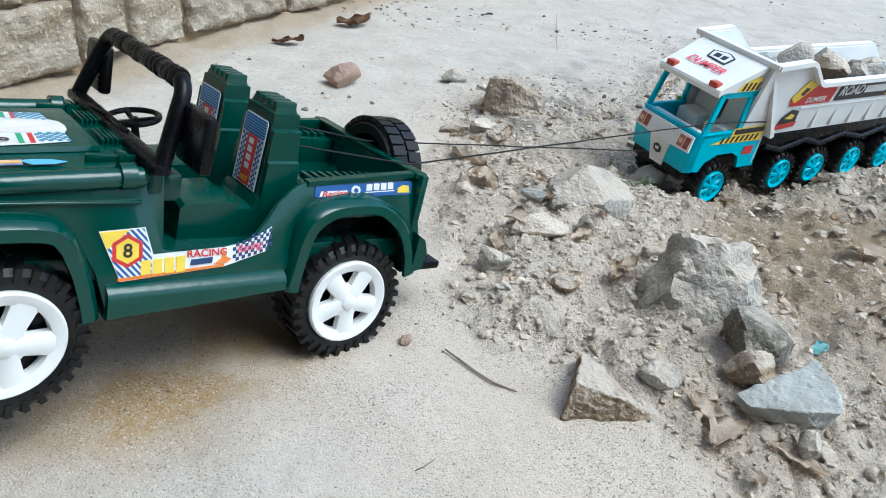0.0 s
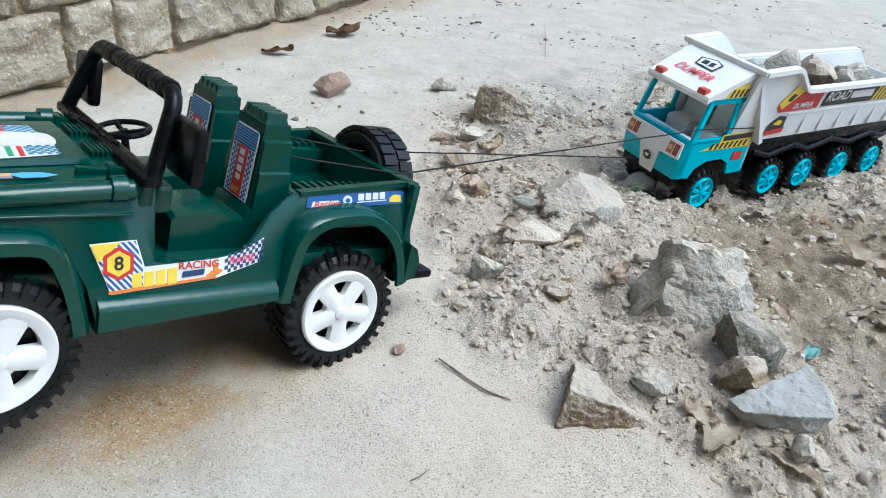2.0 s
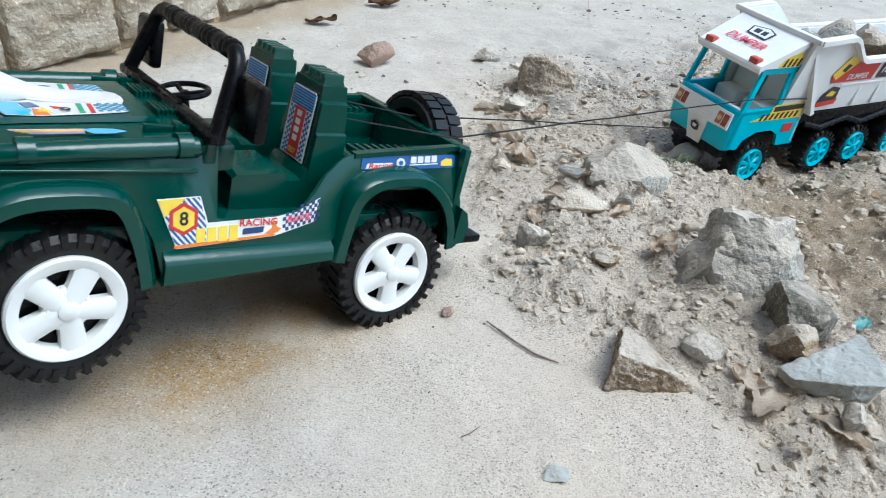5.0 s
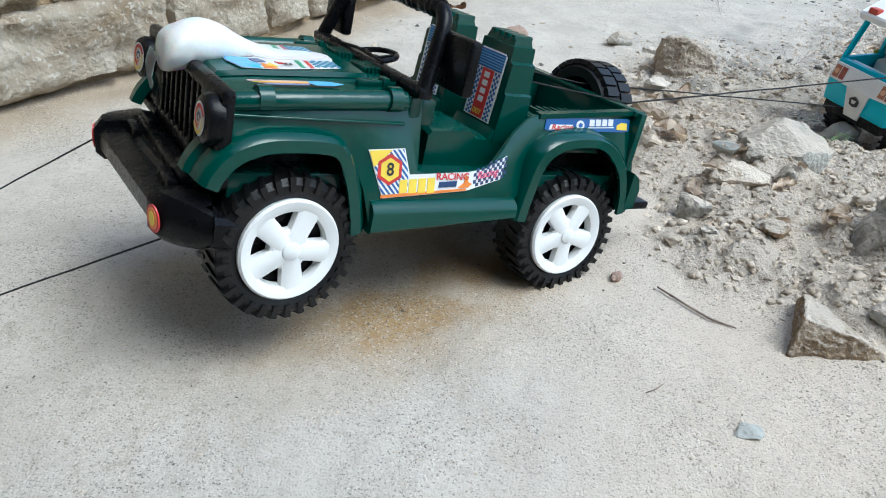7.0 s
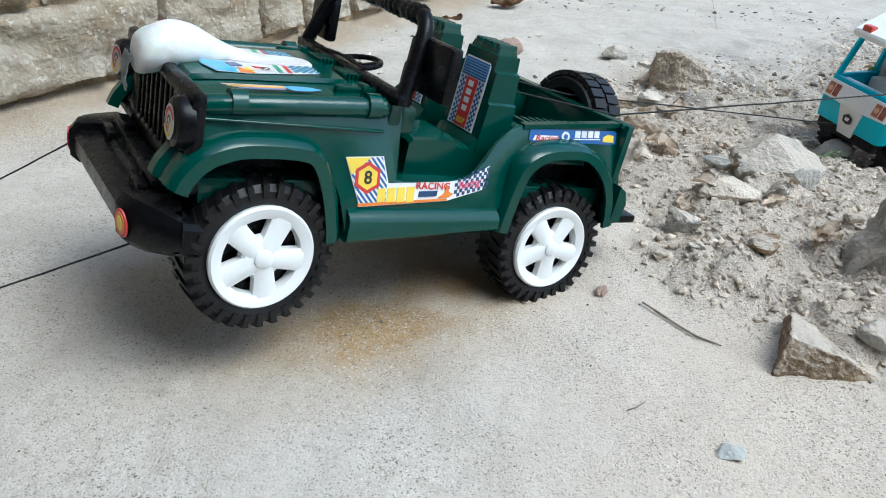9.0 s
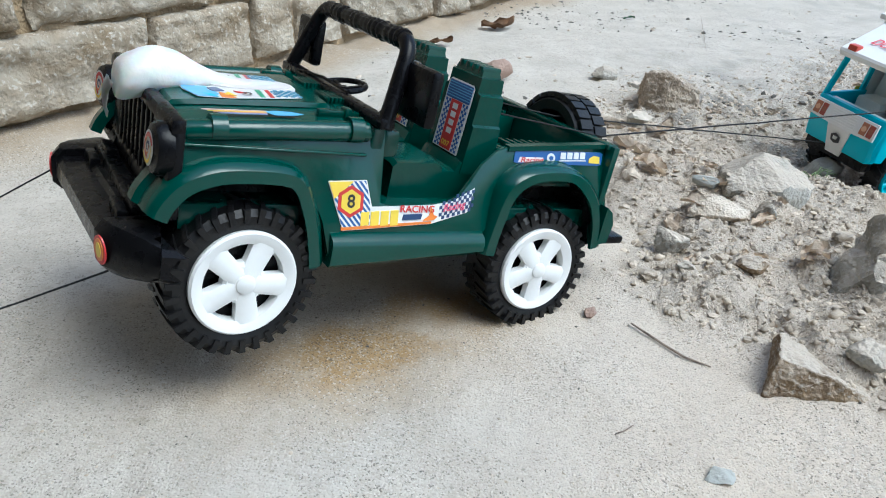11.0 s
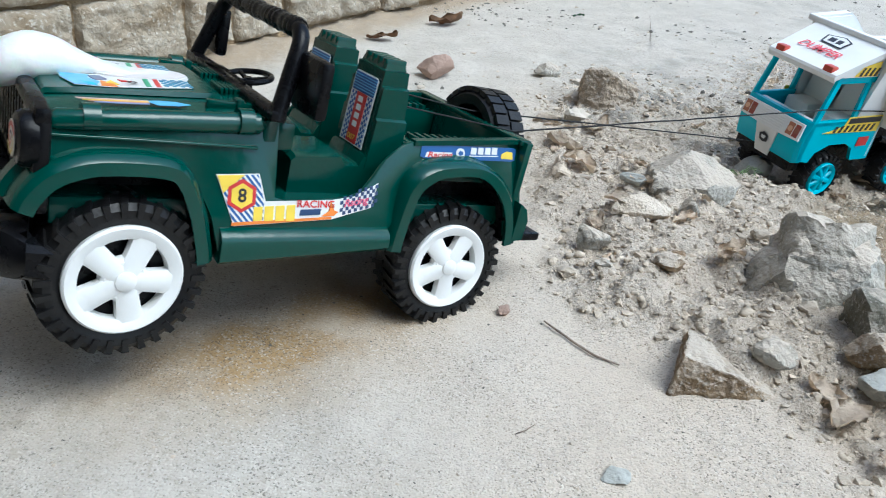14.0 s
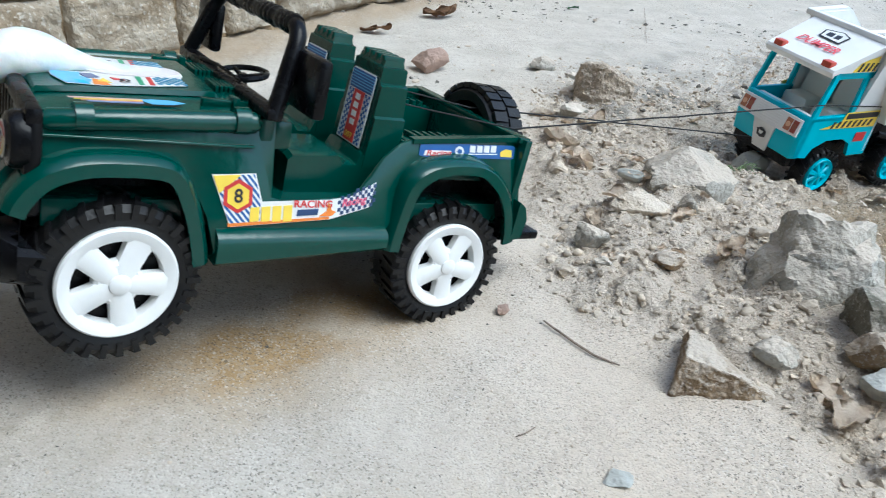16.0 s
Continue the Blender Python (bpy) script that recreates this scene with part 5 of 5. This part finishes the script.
tp("badge", slab([(-0.008, 0.012), (-0.009, 0.022), (0.0, 0.027), (0.009, 0.022), (0.008, 0.012), (0.0, 0.009)], lambda u, v, w: (0.0150 - abs(v - 0.032) * 0.22 + w, u, v), 0.0006), INK_BLACK, panel)
tp("badge_mark", slab([(-0.004, 0.015), (-0.004, 0.021), (0.005, 0.021), (0.002, 0.015)], lambda u, v, w: (0.0157 - abs(v - 0.032) * 0.22 + w, u, v), 0.0004), INK_WHITE, panel)
for sgn in (1, -1):
    pl = lambda u, v, w: (0.0146 - abs(v - 0.032) * 0.22 + w, sgn * 0.046 + u, v)
    lamp = tp("headlamp", slab(rect(-0.0125, 0.0125, 0.0405, 0.0615), pl, 0.0008), INK_WHITE, None, "printed headlamp sticker")
    tp("lamp_print", slab(rect(-0.0115, 0.0000, 0.0415, 0.0605), pl, 0.0012), ink(0.40, 0.15, 0.08), lamp)
    tp("lamp_print", slab(rect(0.0015, 0.0115, 0.0415, 0.0605), pl, 0.0012), ink(0.30, 0.06, 0.045), lamp)
    for uu in (-0.006, 0.0065):
        tp("lamp_print", slab(ring(uu, 0.051, 0.0042, 14), pl, 0.0016), ink(0.30, 0.10, 0.06) if uu > 0 else ink(0.70, 0.42, 0.26), lamp)
    tp("roof_lamp", box(-0.020, -0.006, sgn * 0.047 - 0.0085, sgn * 0.047 + 0.0085, 0.141, 0.154, 0.002), ink(0.50, 0.06, 0.03), None, "red roof lamp")
tp("front_bumper", box(-0.022, 0.004, -0.058, 0.058, -0.018, 0.002, 0.004), BLACK)
# sloping white roof that joins the bed's front
roof = tp("roof", loft([[(x, -w, z), (x, w, z), (x - 0.004, w, z - 0.008), (x - 0.004, -w, z - 0.008)] for x, z, w in ((-0.004, 0.141, HW), (-0.006, 0.145, HW), (-0.100, 0.184, 0.070))], True), WHITE, label="white sloping roof panel")
for sgn in (1, -1):
    tp("roof_cheek", slab([(-0.006, 0.141), (-0.100, 0.182), (-0.100, 0.141)], lambda u, v, w: (u, sgn * (HW + 0.0005 - w), v), 0.003), WHITE, roof)


def on_roof(u, v, w):
    """u to the truck's left, v up the slope."""
    return (-0.053 - 0.924 * v + 0.38 * w, u, 0.1655 + 0.385 * v + 0.92 * (w + 0.0006))


logo = tp("roof_badge", slab([(-0.022, 0.006), (-0.026, 0.026), (0.003, 0.034), (0.020, 0.027), (0.018, 0.004)], on_roof, 0.0004), INK_BLACK, roof, "black and white emblem sticker")
tp("badge_mark", slab([(-0.019, 0.008), (-0.0225, 0.0245), (0.003, 0.0315), (0.0170, 0.0255), (0.0155, 0.0065)], on_roof, 0.0007), INK_WHITE, logo)
for u0, u1 in ((-0.014, -0.003), (0.001, 0.010)):
    tp("badge_mark", slab([(u0, 0.0115), (u0 - 0.001, 0.0225), (u1 - 0.001, 0.0235), (u1, 0.0125)], on_roof, 0.0010), INK_BLACK, logo)
tp("roof_lettering", letters("DUMPER", 0.023, lambda u, v, w: on_roof(-0.004 + u, -0.014 + v, w), 0.0008, 0.85, 0.25), ink(0.72, 0.10, 0.12), roof, smooth=False)
for sgn in (1, -1):
    pl = lambda u, v, w: (u, sgn * (HW + 0.0012 + w), v)
    hz = tp("hazard_sticker", slab([(-0.045, 0.1425), (-0.096, 0.1425), (-0.096, 0.166), (-0.060, 0.158)], pl, 0.0004), INK_YELLOW, roof, "yellow and black hazard sticker")
    hb = bmesh.new()
    for k in range(4):
        x = -0.054 - 0.011 * k
        slab([(x, 0.143), (x - 0.006, 0.143), (x - 0.011, 0.156), (x - 0.006, 0.156)], pl, 0.0008, hb)
    tp("hazard_pattern", hb, INK_BLACK, hz)
    hz = tp("door_sticker", slab([(-0.030, 0.050), (-0.075, 0.060), (-0.080, 0.075), (-0.160, 0.075), (-0.160, 0.047)], lambda u, v, w: (u, sgn * (HW + 0.0008 + w), v), 0.0004), INK_YELLOW, None, "yellow and black hazard sticker")
    hb = bmesh.new()
    for k in range(8):
        x = -0.052 - 0.0125 * k
        slab([(x, 0.050), (x - 0.006, 0.050), (x - 0.011, 0.061), (x - 0.005, 0.061)], lambda u, v, w: (u, sgn * (HW + 0.0014 + w), v), 0.0004, hb)
    slab(rect(-0.158, -0.082, 0.064, 0.073), lambda u, v, w: (u, sgn * (HW + 0.0014 + w), v), 0.0004, hb)
    tp("hazard_pattern", hb, INK_BLACK, hz)
    tp("door_tag", slab(rect(-0.150, -0.125, 0.022, 0.038), lambda u, v, w: (u, sgn * (HW + 0.0008 + w), v), 0.0006), INK_RED)
# chassis and springs
ch = box(-0.68, -0.020, -0.040, 0.040, -0.020, 0.030, 0.004)
box(-0.66, -0.170, -0.062, 0.062, 0.028, 0.050, 0.004, ch)
tp("chassis", ch, BLACK)
for sgn in (1, -1):
    tp("spring", tube([(-0.19, sgn * 0.060, 0.028), (-0.24, sgn * 0.062, 0.016), (-0.31, sgn * 0.062, 0.030), (-0.36, sgn * 0.062, 0.016), (-0.43, sgn * 0.062, 0.030), (-0.50, sgn * 0.062, 0.016), (-0.57, sgn * 0.062, 0.030), (-0.62, sgn * 0.062, 0.018), (-0.66, sgn * 0.060, 0.03)], 0.006, 8), BLACK)
for k, x in enumerate((-0.070, -0.257, -0.363, -0.487, -0.607)):
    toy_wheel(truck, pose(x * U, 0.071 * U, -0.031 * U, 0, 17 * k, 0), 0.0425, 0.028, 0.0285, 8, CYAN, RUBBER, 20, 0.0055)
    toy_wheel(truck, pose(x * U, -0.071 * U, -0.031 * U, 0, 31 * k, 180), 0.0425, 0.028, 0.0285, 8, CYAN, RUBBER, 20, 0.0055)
    tp("axle", tube([(x, -0.06, -0.031), (x, 0.06, -0.031)], 0.004, 8), BLACK)
# tipper bed: flared sides with a stepped thick rim
RIM = [(-0.100, 0.186), (-0.185, 0.191), (-0.196, 0.186), (-0.240, 0.152), (-0.252, 0.148), (-0.655, 0.150), (-0.690, 0.120)]
for sgn in (1, -1):
    rows = [[(x, sgn * 0.062, 0.052), (x, sgn * (0.062 + 0.014 * (z - 0.052) / 0.1), z), (x, sgn * (0.056 + 0.014 * (z - 0.052) / 0.1), z), (x, sgn * 0.056, 0.056)] for x, z in RIM]
    bed = tp("bed_side", loft(rows, True), WHITE, label="white plastic tipper side")
    rows = [[(x, sgn * (0.058 + 0.014 * (z - 0.052) / 0.1), z - 0.004), (x, sgn * (0.072 + 0.014 * (z - 0.052) / 0.1), z - 0.004), (x, sgn * (0.072 + 0.014 * (z - 0.052) / 0.1), z + 0.004), (x, sgn * (0.058 + 0.014 * (z - 0.052) / 0.1), z + 0.004)] for x, z in RIM]
    tp("bed_rim", loft(rows, True), WHITE, bed)
    for x in np.arange(-0.300, -0.67, -0.058):
        tp("bed_rib", box(x - 0.003, x + 0.003, min(sgn * 0.060, sgn * 0.068), max(sgn * 0.060, sgn * 0.068), 0.056, 0.098, 0.001), WHITE, bed)
    tp("bed_ledge", box(-0.68, -0.235, min(sgn * 0.060, sgn * 0.070), max(sgn * 0.060, sgn * 0.070), 0.098, 0.103, 0.001), WHITE, bed)
    flip = -1 if sgn > 0 else 1
    s = lambda u, v, w: (u, sgn * (0.0632 + 0.14 * (v - 0.052) + w), v)
    t = tp("bed_sticker", slab([(-0.190, 0.122), (-0.215, 0.157), (-0.240, 0.147), (-0.312, 0.143), (-0.312, 0.108), (-0.200, 0.107)], s, 0.0006), INK_RED, bed, "red and yellow tipper sticker")
    tp("sticker_patch", slab([(-0.190, 0.124), (-0.215, 0.157), (-0.246, 0.146), (-0.205, 0.113)], s, 0.0010), INK_YELLOW, t)
    tp("sticker_mark", slab([(-0.208, 0.130), (-0.216, 0.143), (-0.228, 0.140), (-0.219, 0.127)], s, 0.0014), INK_BLACK, t)
    tp("sticker_lettering", letters("DUMPER", 0.015, lambda u, v, w: s(-0.264 + flip * u, 0.1165 + v, w), 0.0014, 1.0, 0.1), INK_WHITE, t, smooth=False)
    t = tp("bed_sticker", slab(rect(-0.560, -0.325, 0.109, 0.141), s, 0.0006), INK_BLACK, bed, "black tipper sticker with white words")
    tp("sticker_lettering", letters("ROAD", 0.026, lambda u, v, w: s(-0.366 + flip * u, 0.127 + v, w), 0.0010, 1.0, 0.15), INK_WHITE, t, smooth=False)
    tp("sticker_bar", slab([(-0.410, 0.120), (-0.408, 0.135), (-0.480, 0.135), (-0.482, 0.120)], s, 0.0010), INK_WHITE, t)
    hb = bmesh.new()
    for k in range(5):
        x = -0.490 - 0.013 * k
        slab([(x, 0.110), (x - 0.007, 0.110), (x - 0.013, 0.140), (x - 0.006, 0.140)], s, 0.0010, hb)
    tp("stripe_pattern", hb, INK_YELLOW, t)
    t = tp("bed_sticker", slab([(-0.196, 0.085), (-0.214, 0.100), (-0.236, 0.096), (-0.244, 0.066), (-0.190, 0.060)], s, 0.0006), INK_BLACK, bed, "dark emblem sticker")
    tp("sticker_patch", slab([(-0.190, 0.060), (-0.192, 0.070), (-0.246, 0.074), (-0.244, 0.064)], s, 0.0010), INK_RED, t)
    tp("sticker_mark", slab([(-0.206, 0.082), (-0.216, 0.092), (-0.230, 0.088), (-0.226, 0.080)], s, 0.0010), INK_YELLOW, t)
tp("bed_floor", box(-0.68, -0.175, -0.058, 0.058, 0.050, 0.058, 0.002), WHITE)
tp("bed_front", loft([[(-0.100, y, 0.186), (-0.106, y, 0.190), (-0.180, y, 0.056), (-0.172, y, 0.052)] for y in (-0.078, 0.078)], True), WHITE)
tp("bed_front_rim", box(-0.108, -0.096, -0.088, 0.088, 0.182, 0.191, 0.002), WHITE)
tp("bed_tail", box(-0.690, -0.684, -0.068, 0.068, 0.052, 0.120, 0.001), WHITE)

# stones carried in the bed
rng = random.Random(5)
for x, y, z, s, mat in ((-0.235, -0.015, 0.140, (0.036, 0.030, 0.030), PALEROCK), (-0.265, 0.030, 0.125, (0.030, 0.024, 0.026), GREYROCK), (-0.320, -0.020, 0.150, (0.050, 0.034, 0.032), GREYROCK), (-0.385, 0.010, 0.152, (0.046, 0.030, 0.028), BROWNROCK), (-0.435, 0.030, 0.140, (0.044, 0.026, 0.026), DARKROCK),
                        (-0.440, -0.030, 0.140, (0.034, 0.026, 0.026), GREYROCK), (-0.510, 0.010, 0.130, (0.042, 0.036, 0.032), GREYROCK), (-0.590, -0.010, 0.115, (0.040, 0.036, 0.032), DARKROCK), (-0.31, 0.01, 0.09, (0.05, 0.04, 0.04), DARKROCK), (-0.42, 0.0, 0.09, (0.06, 0.045, 0.04), DARKROCK), (-0.54, 0.0, 0.085, (0.06, 0.045, 0.035), DARKROCK), (-0.23, 0.0, 0.085, (0.03, 0.04, 0.03), DARKROCK)):
    ob = part("load_stone", rock_mesh(rng.randint(200, 900), *[k * U for k in s], planes=10, sub=3), mat, angle=28)
    ob.matrix_world = TRUCK_M @ pose(x * U, y * U, (z - 0.010) * U, rng.uniform(-20, 20), rng.uniform(-20, 20), rng.uniform(0, 360))
    tagged(ob, "angular grey stone loaded in the toy truck bed", "stone", "stones in the truck bed")


# ---- strings ----
def cord(name, label, points, radius=0.0006, sag=0.0):
    pts = []
    for a, b in zip(points, points[1:]):
        a, b = Vector(a), Vector(b)
        n = max(2, int((b - a).length / 0.02))
        for i in range(n):
            f = i / n
            wob = Vector((noise.noise(Vector((i * 0.7, 1, a.x))), noise.noise(Vector((i * 0.7, 2, a.x))), noise.noise(Vector((i * 0.7, 3, a.x))))) * 0.0006
            pts.append(a.lerp(b, f) - Vector((0, 0, sag * 4 * f * (1 - f))) + wob)
    pts.append(Vector(points[-1]))
    return tagged(part(name, tube(pts, radius, 6), STRING), label, "string")


JM = jeep.matrix_world
jw = lambda x, y, z: JM @ (Vector((x, y, z)) * U)
tw = lambda x, y, z: TRUCK_M @ (Vector((x, y, z)) * U)
cord("tow_string", "taut black tow string between jeep and truck", [jw(0.0905, 0.052, 0.150), jw(-0.074, 0.090, 0.1405), tw(-0.010, 0.068, 0.092), tw(-0.17, 0.068, 0.080)], 0.0006)
cord("tow_string", "slack black tow string between jeep and truck", [jw(0.0905, -0.052, 0.150), jw(-0.074, 0.010, 0.1405), tw(0.008, -0.02, 0.0)], 0.0006)
cord("pull_string", "taut black pulling string tied to the bumper", [jw(0.404, -0.130, 0.022), (-0.4518, 0.3948, 0.03), (-0.68, 0.115, 0.03)], 0.0006)
cord("pull_string", "taut black pulling string tied to the bumper", [jw(0.400, 0.115, 0.018), (-0.3659, 0.273, 0.03), (-0.60, 0.10, 0.03)], 0.0006)


# ---- leaves, twigs, scraps ----
def dry_leaf(x, y, length, width, turn, seed, label, mat=LEAF, curl=0.5, name="dry_leaf"):
    """Curled leaf blade with a midrib."""
    rows = []
    for i in range(11):
        f = i / 10
        half = width * 0.5 * math.sin(math.pi * min(0.98, 0.04 + 0.94 * f)) ** 0.7 * (1 + 0.5 * noise.noise(Vector((f * 5, seed, 0))))
        row = []
        for k in range(7):
            g = (k - 3) / 3
            zz = curl * width * (0.45 * g * g + 0.35 * math.sin(f * 3 + seed)) * (0.6 + f * 0.6) + 0.30 * width * noise.noise(Vector((f * 4, g * 2, seed)))
            row.append((f * length - length / 2, half * g * (1 + 0.55 * noise.noise(Vector((f * 9, 2 * (g > 0), seed + 3)))) + 0.25 * width * math.sin(f * 2.5 + seed), zz))
        rows.append(row)
    bm = loft(rows)
    bmesh.ops.solidify(bm, geom=bm.faces, thickness=0.0003)
    ob = part(name, bm, mat, angle=60)
    low = min(v.co.z for v in ob.data.vertices)
    ob.matrix_world = pose(x, y, gz(x, y) - low + 0.001, 0, 0, turn)
    return tagged(ob, label, "leaf")


for x, y, ln, wd, tn, sd in ((0.0633, 0.6454, 0.034, 0.024, -20, 1), (0.0546, 0.7234, 0.040, 0.026, -10, 2), (0.075, 0.478, 0.020, 0.009, 60, 3), (0.4258, 0.576, 0.050, 0.030, 120, 4), (0.3756, 0.4813, 0.030, 0.012, -10, 5),
                             (0.3047, 0.4787, 0.030, 0.012, 80, 6), (0.199, 0.3196, 0.034, 0.018, 40, 7), (0.2362, 0.3092, 0.034, 0.014, -25, 8), (0.1935, 0.3458, 0.026, 0.016, -40, 9), (0.0374, 0.8161, 0.030, 0.018, 10, 13),
                             (0.098, 0.547, 0.042, 0.022, 5, 14), (0.43, 0.70, 0.035, 0.025, 60, 15), (0.47, 0.70, 0.035, 0.024, 150, 16), (0.095, 0.79, 0.03, 0.018, 30, 17)):
    dry_leaf(x, y, ln, wd, tn, sd, "curled pale brown dry leaf on the ground")
rng = random.Random(11)
count = 0
while count < 110:
    x, y = rng.uniform(0.03, 0.75), rng.uniform(0.28, 1.1)
    if rng.random() > float(rubble(np.array([x]), np.array([y]))[0]):
        continue
    ln = rng.uniform(0.008, 0.026)
    tagged(dry_leaf(x, y, ln, ln * rng.uniform(0.35, 0.7), rng.uniform(0, 360), rng.uniform(20, 90), "small torn dry leaf among the rubble", curl=rng.uniform(0.3, 0.9)), group="leaf litter in the rubble")
    count += 1
DEAD = shader("brown_leaf", (0.25, 0.14, 0.07), 0.8, (0.15, 0.09, 0.05), 90, 0.6, 0.6, 500)
dry_leaf(-0.1303, 1.2952, 0.06, 0.034, 20, 10, "rust-brown dry leaf near the wall", DEAD)
dry_leaf(-0.2145, 1.1411, 0.05, 0.022, -20, 11, "brown dry leaf at the wall foot", DEAD)
GREENLEAF = shader("green_leaf", (0.05, 0.13, 0.05), 0.6, (0.03, 0.08, 0.03), 90)
dry_leaf(0.113, 1.4608, 0.022, 0.010, 0, 12, "small green leaf on bright sand", GREENLEAF, name="green_leaf")
dry_leaf(0.3076, 0.4301, 0.020, 0.011, 20, 18, "torn scrap of pale turquoise plastic", ink(0.30, 0.62, 0.60), 0.2, "plastic_scrap")["category"] = "litter"


def twig(name, label, pts, radius):
    p = [Vector((x, y, gz(x, y) + z)) for x, y, z in pts]
    return tagged(part(name, tube(p, radius, 7, taper=[0.7] + [1] * (len(p) - 2) + [0.6]), TWIG), label, "twig")


twig("twig", "thin dry brown twig lying on sand", [(0.0285, 0.3975, 0.002), (0.037, 0.3885, 0.0020), (0.0485, 0.3765, 0.0018), (0.060, 0.3680, 0.0018), (0.0745, 0.3600, 0.0018)], 0.0008)
twig("twig", "fine dry stem lying on sand", [(0.0113, 0.2905, 0.001), (0.017, 0.294, 0.001), (0.0222, 0.2999, 0.001)], 0.0004)
twig("twig", "thin dry stem on bright sand", [(0.262, 1.5477, 0.002), (0.24, 1.38, 0.002), (0.2178, 1.2242, 0.002)], 0.0004)
GRASS = shader("grass_wisp", (0.16, 0.24, 0.10), 0.8, (0.10, 0.15, 0.06), 90)
gb = bmesh.new()
rng = random.Random(2)
for k in range(14):
    x, y, a = 0.2254 + rng.uniform(-0.012, 0.012), 0.6775 + rng.uniform(-0.006, 0.006), rng.uniform(0, 6.28)
    tube([(x, y, gz(x, y)), (x + 0.006 * math.cos(a), y + 0.006 * math.sin(a), gz(x, y) + 0.006), (x + 0.014 * math.cos(a), y + 0.014 * math.sin(a), gz(x, y) + 0.004)], 0.0004, 5, gb)
tagged(part("grass_tuft", gb, GRASS), "thin wisp of grass on the earth mound", "grass")
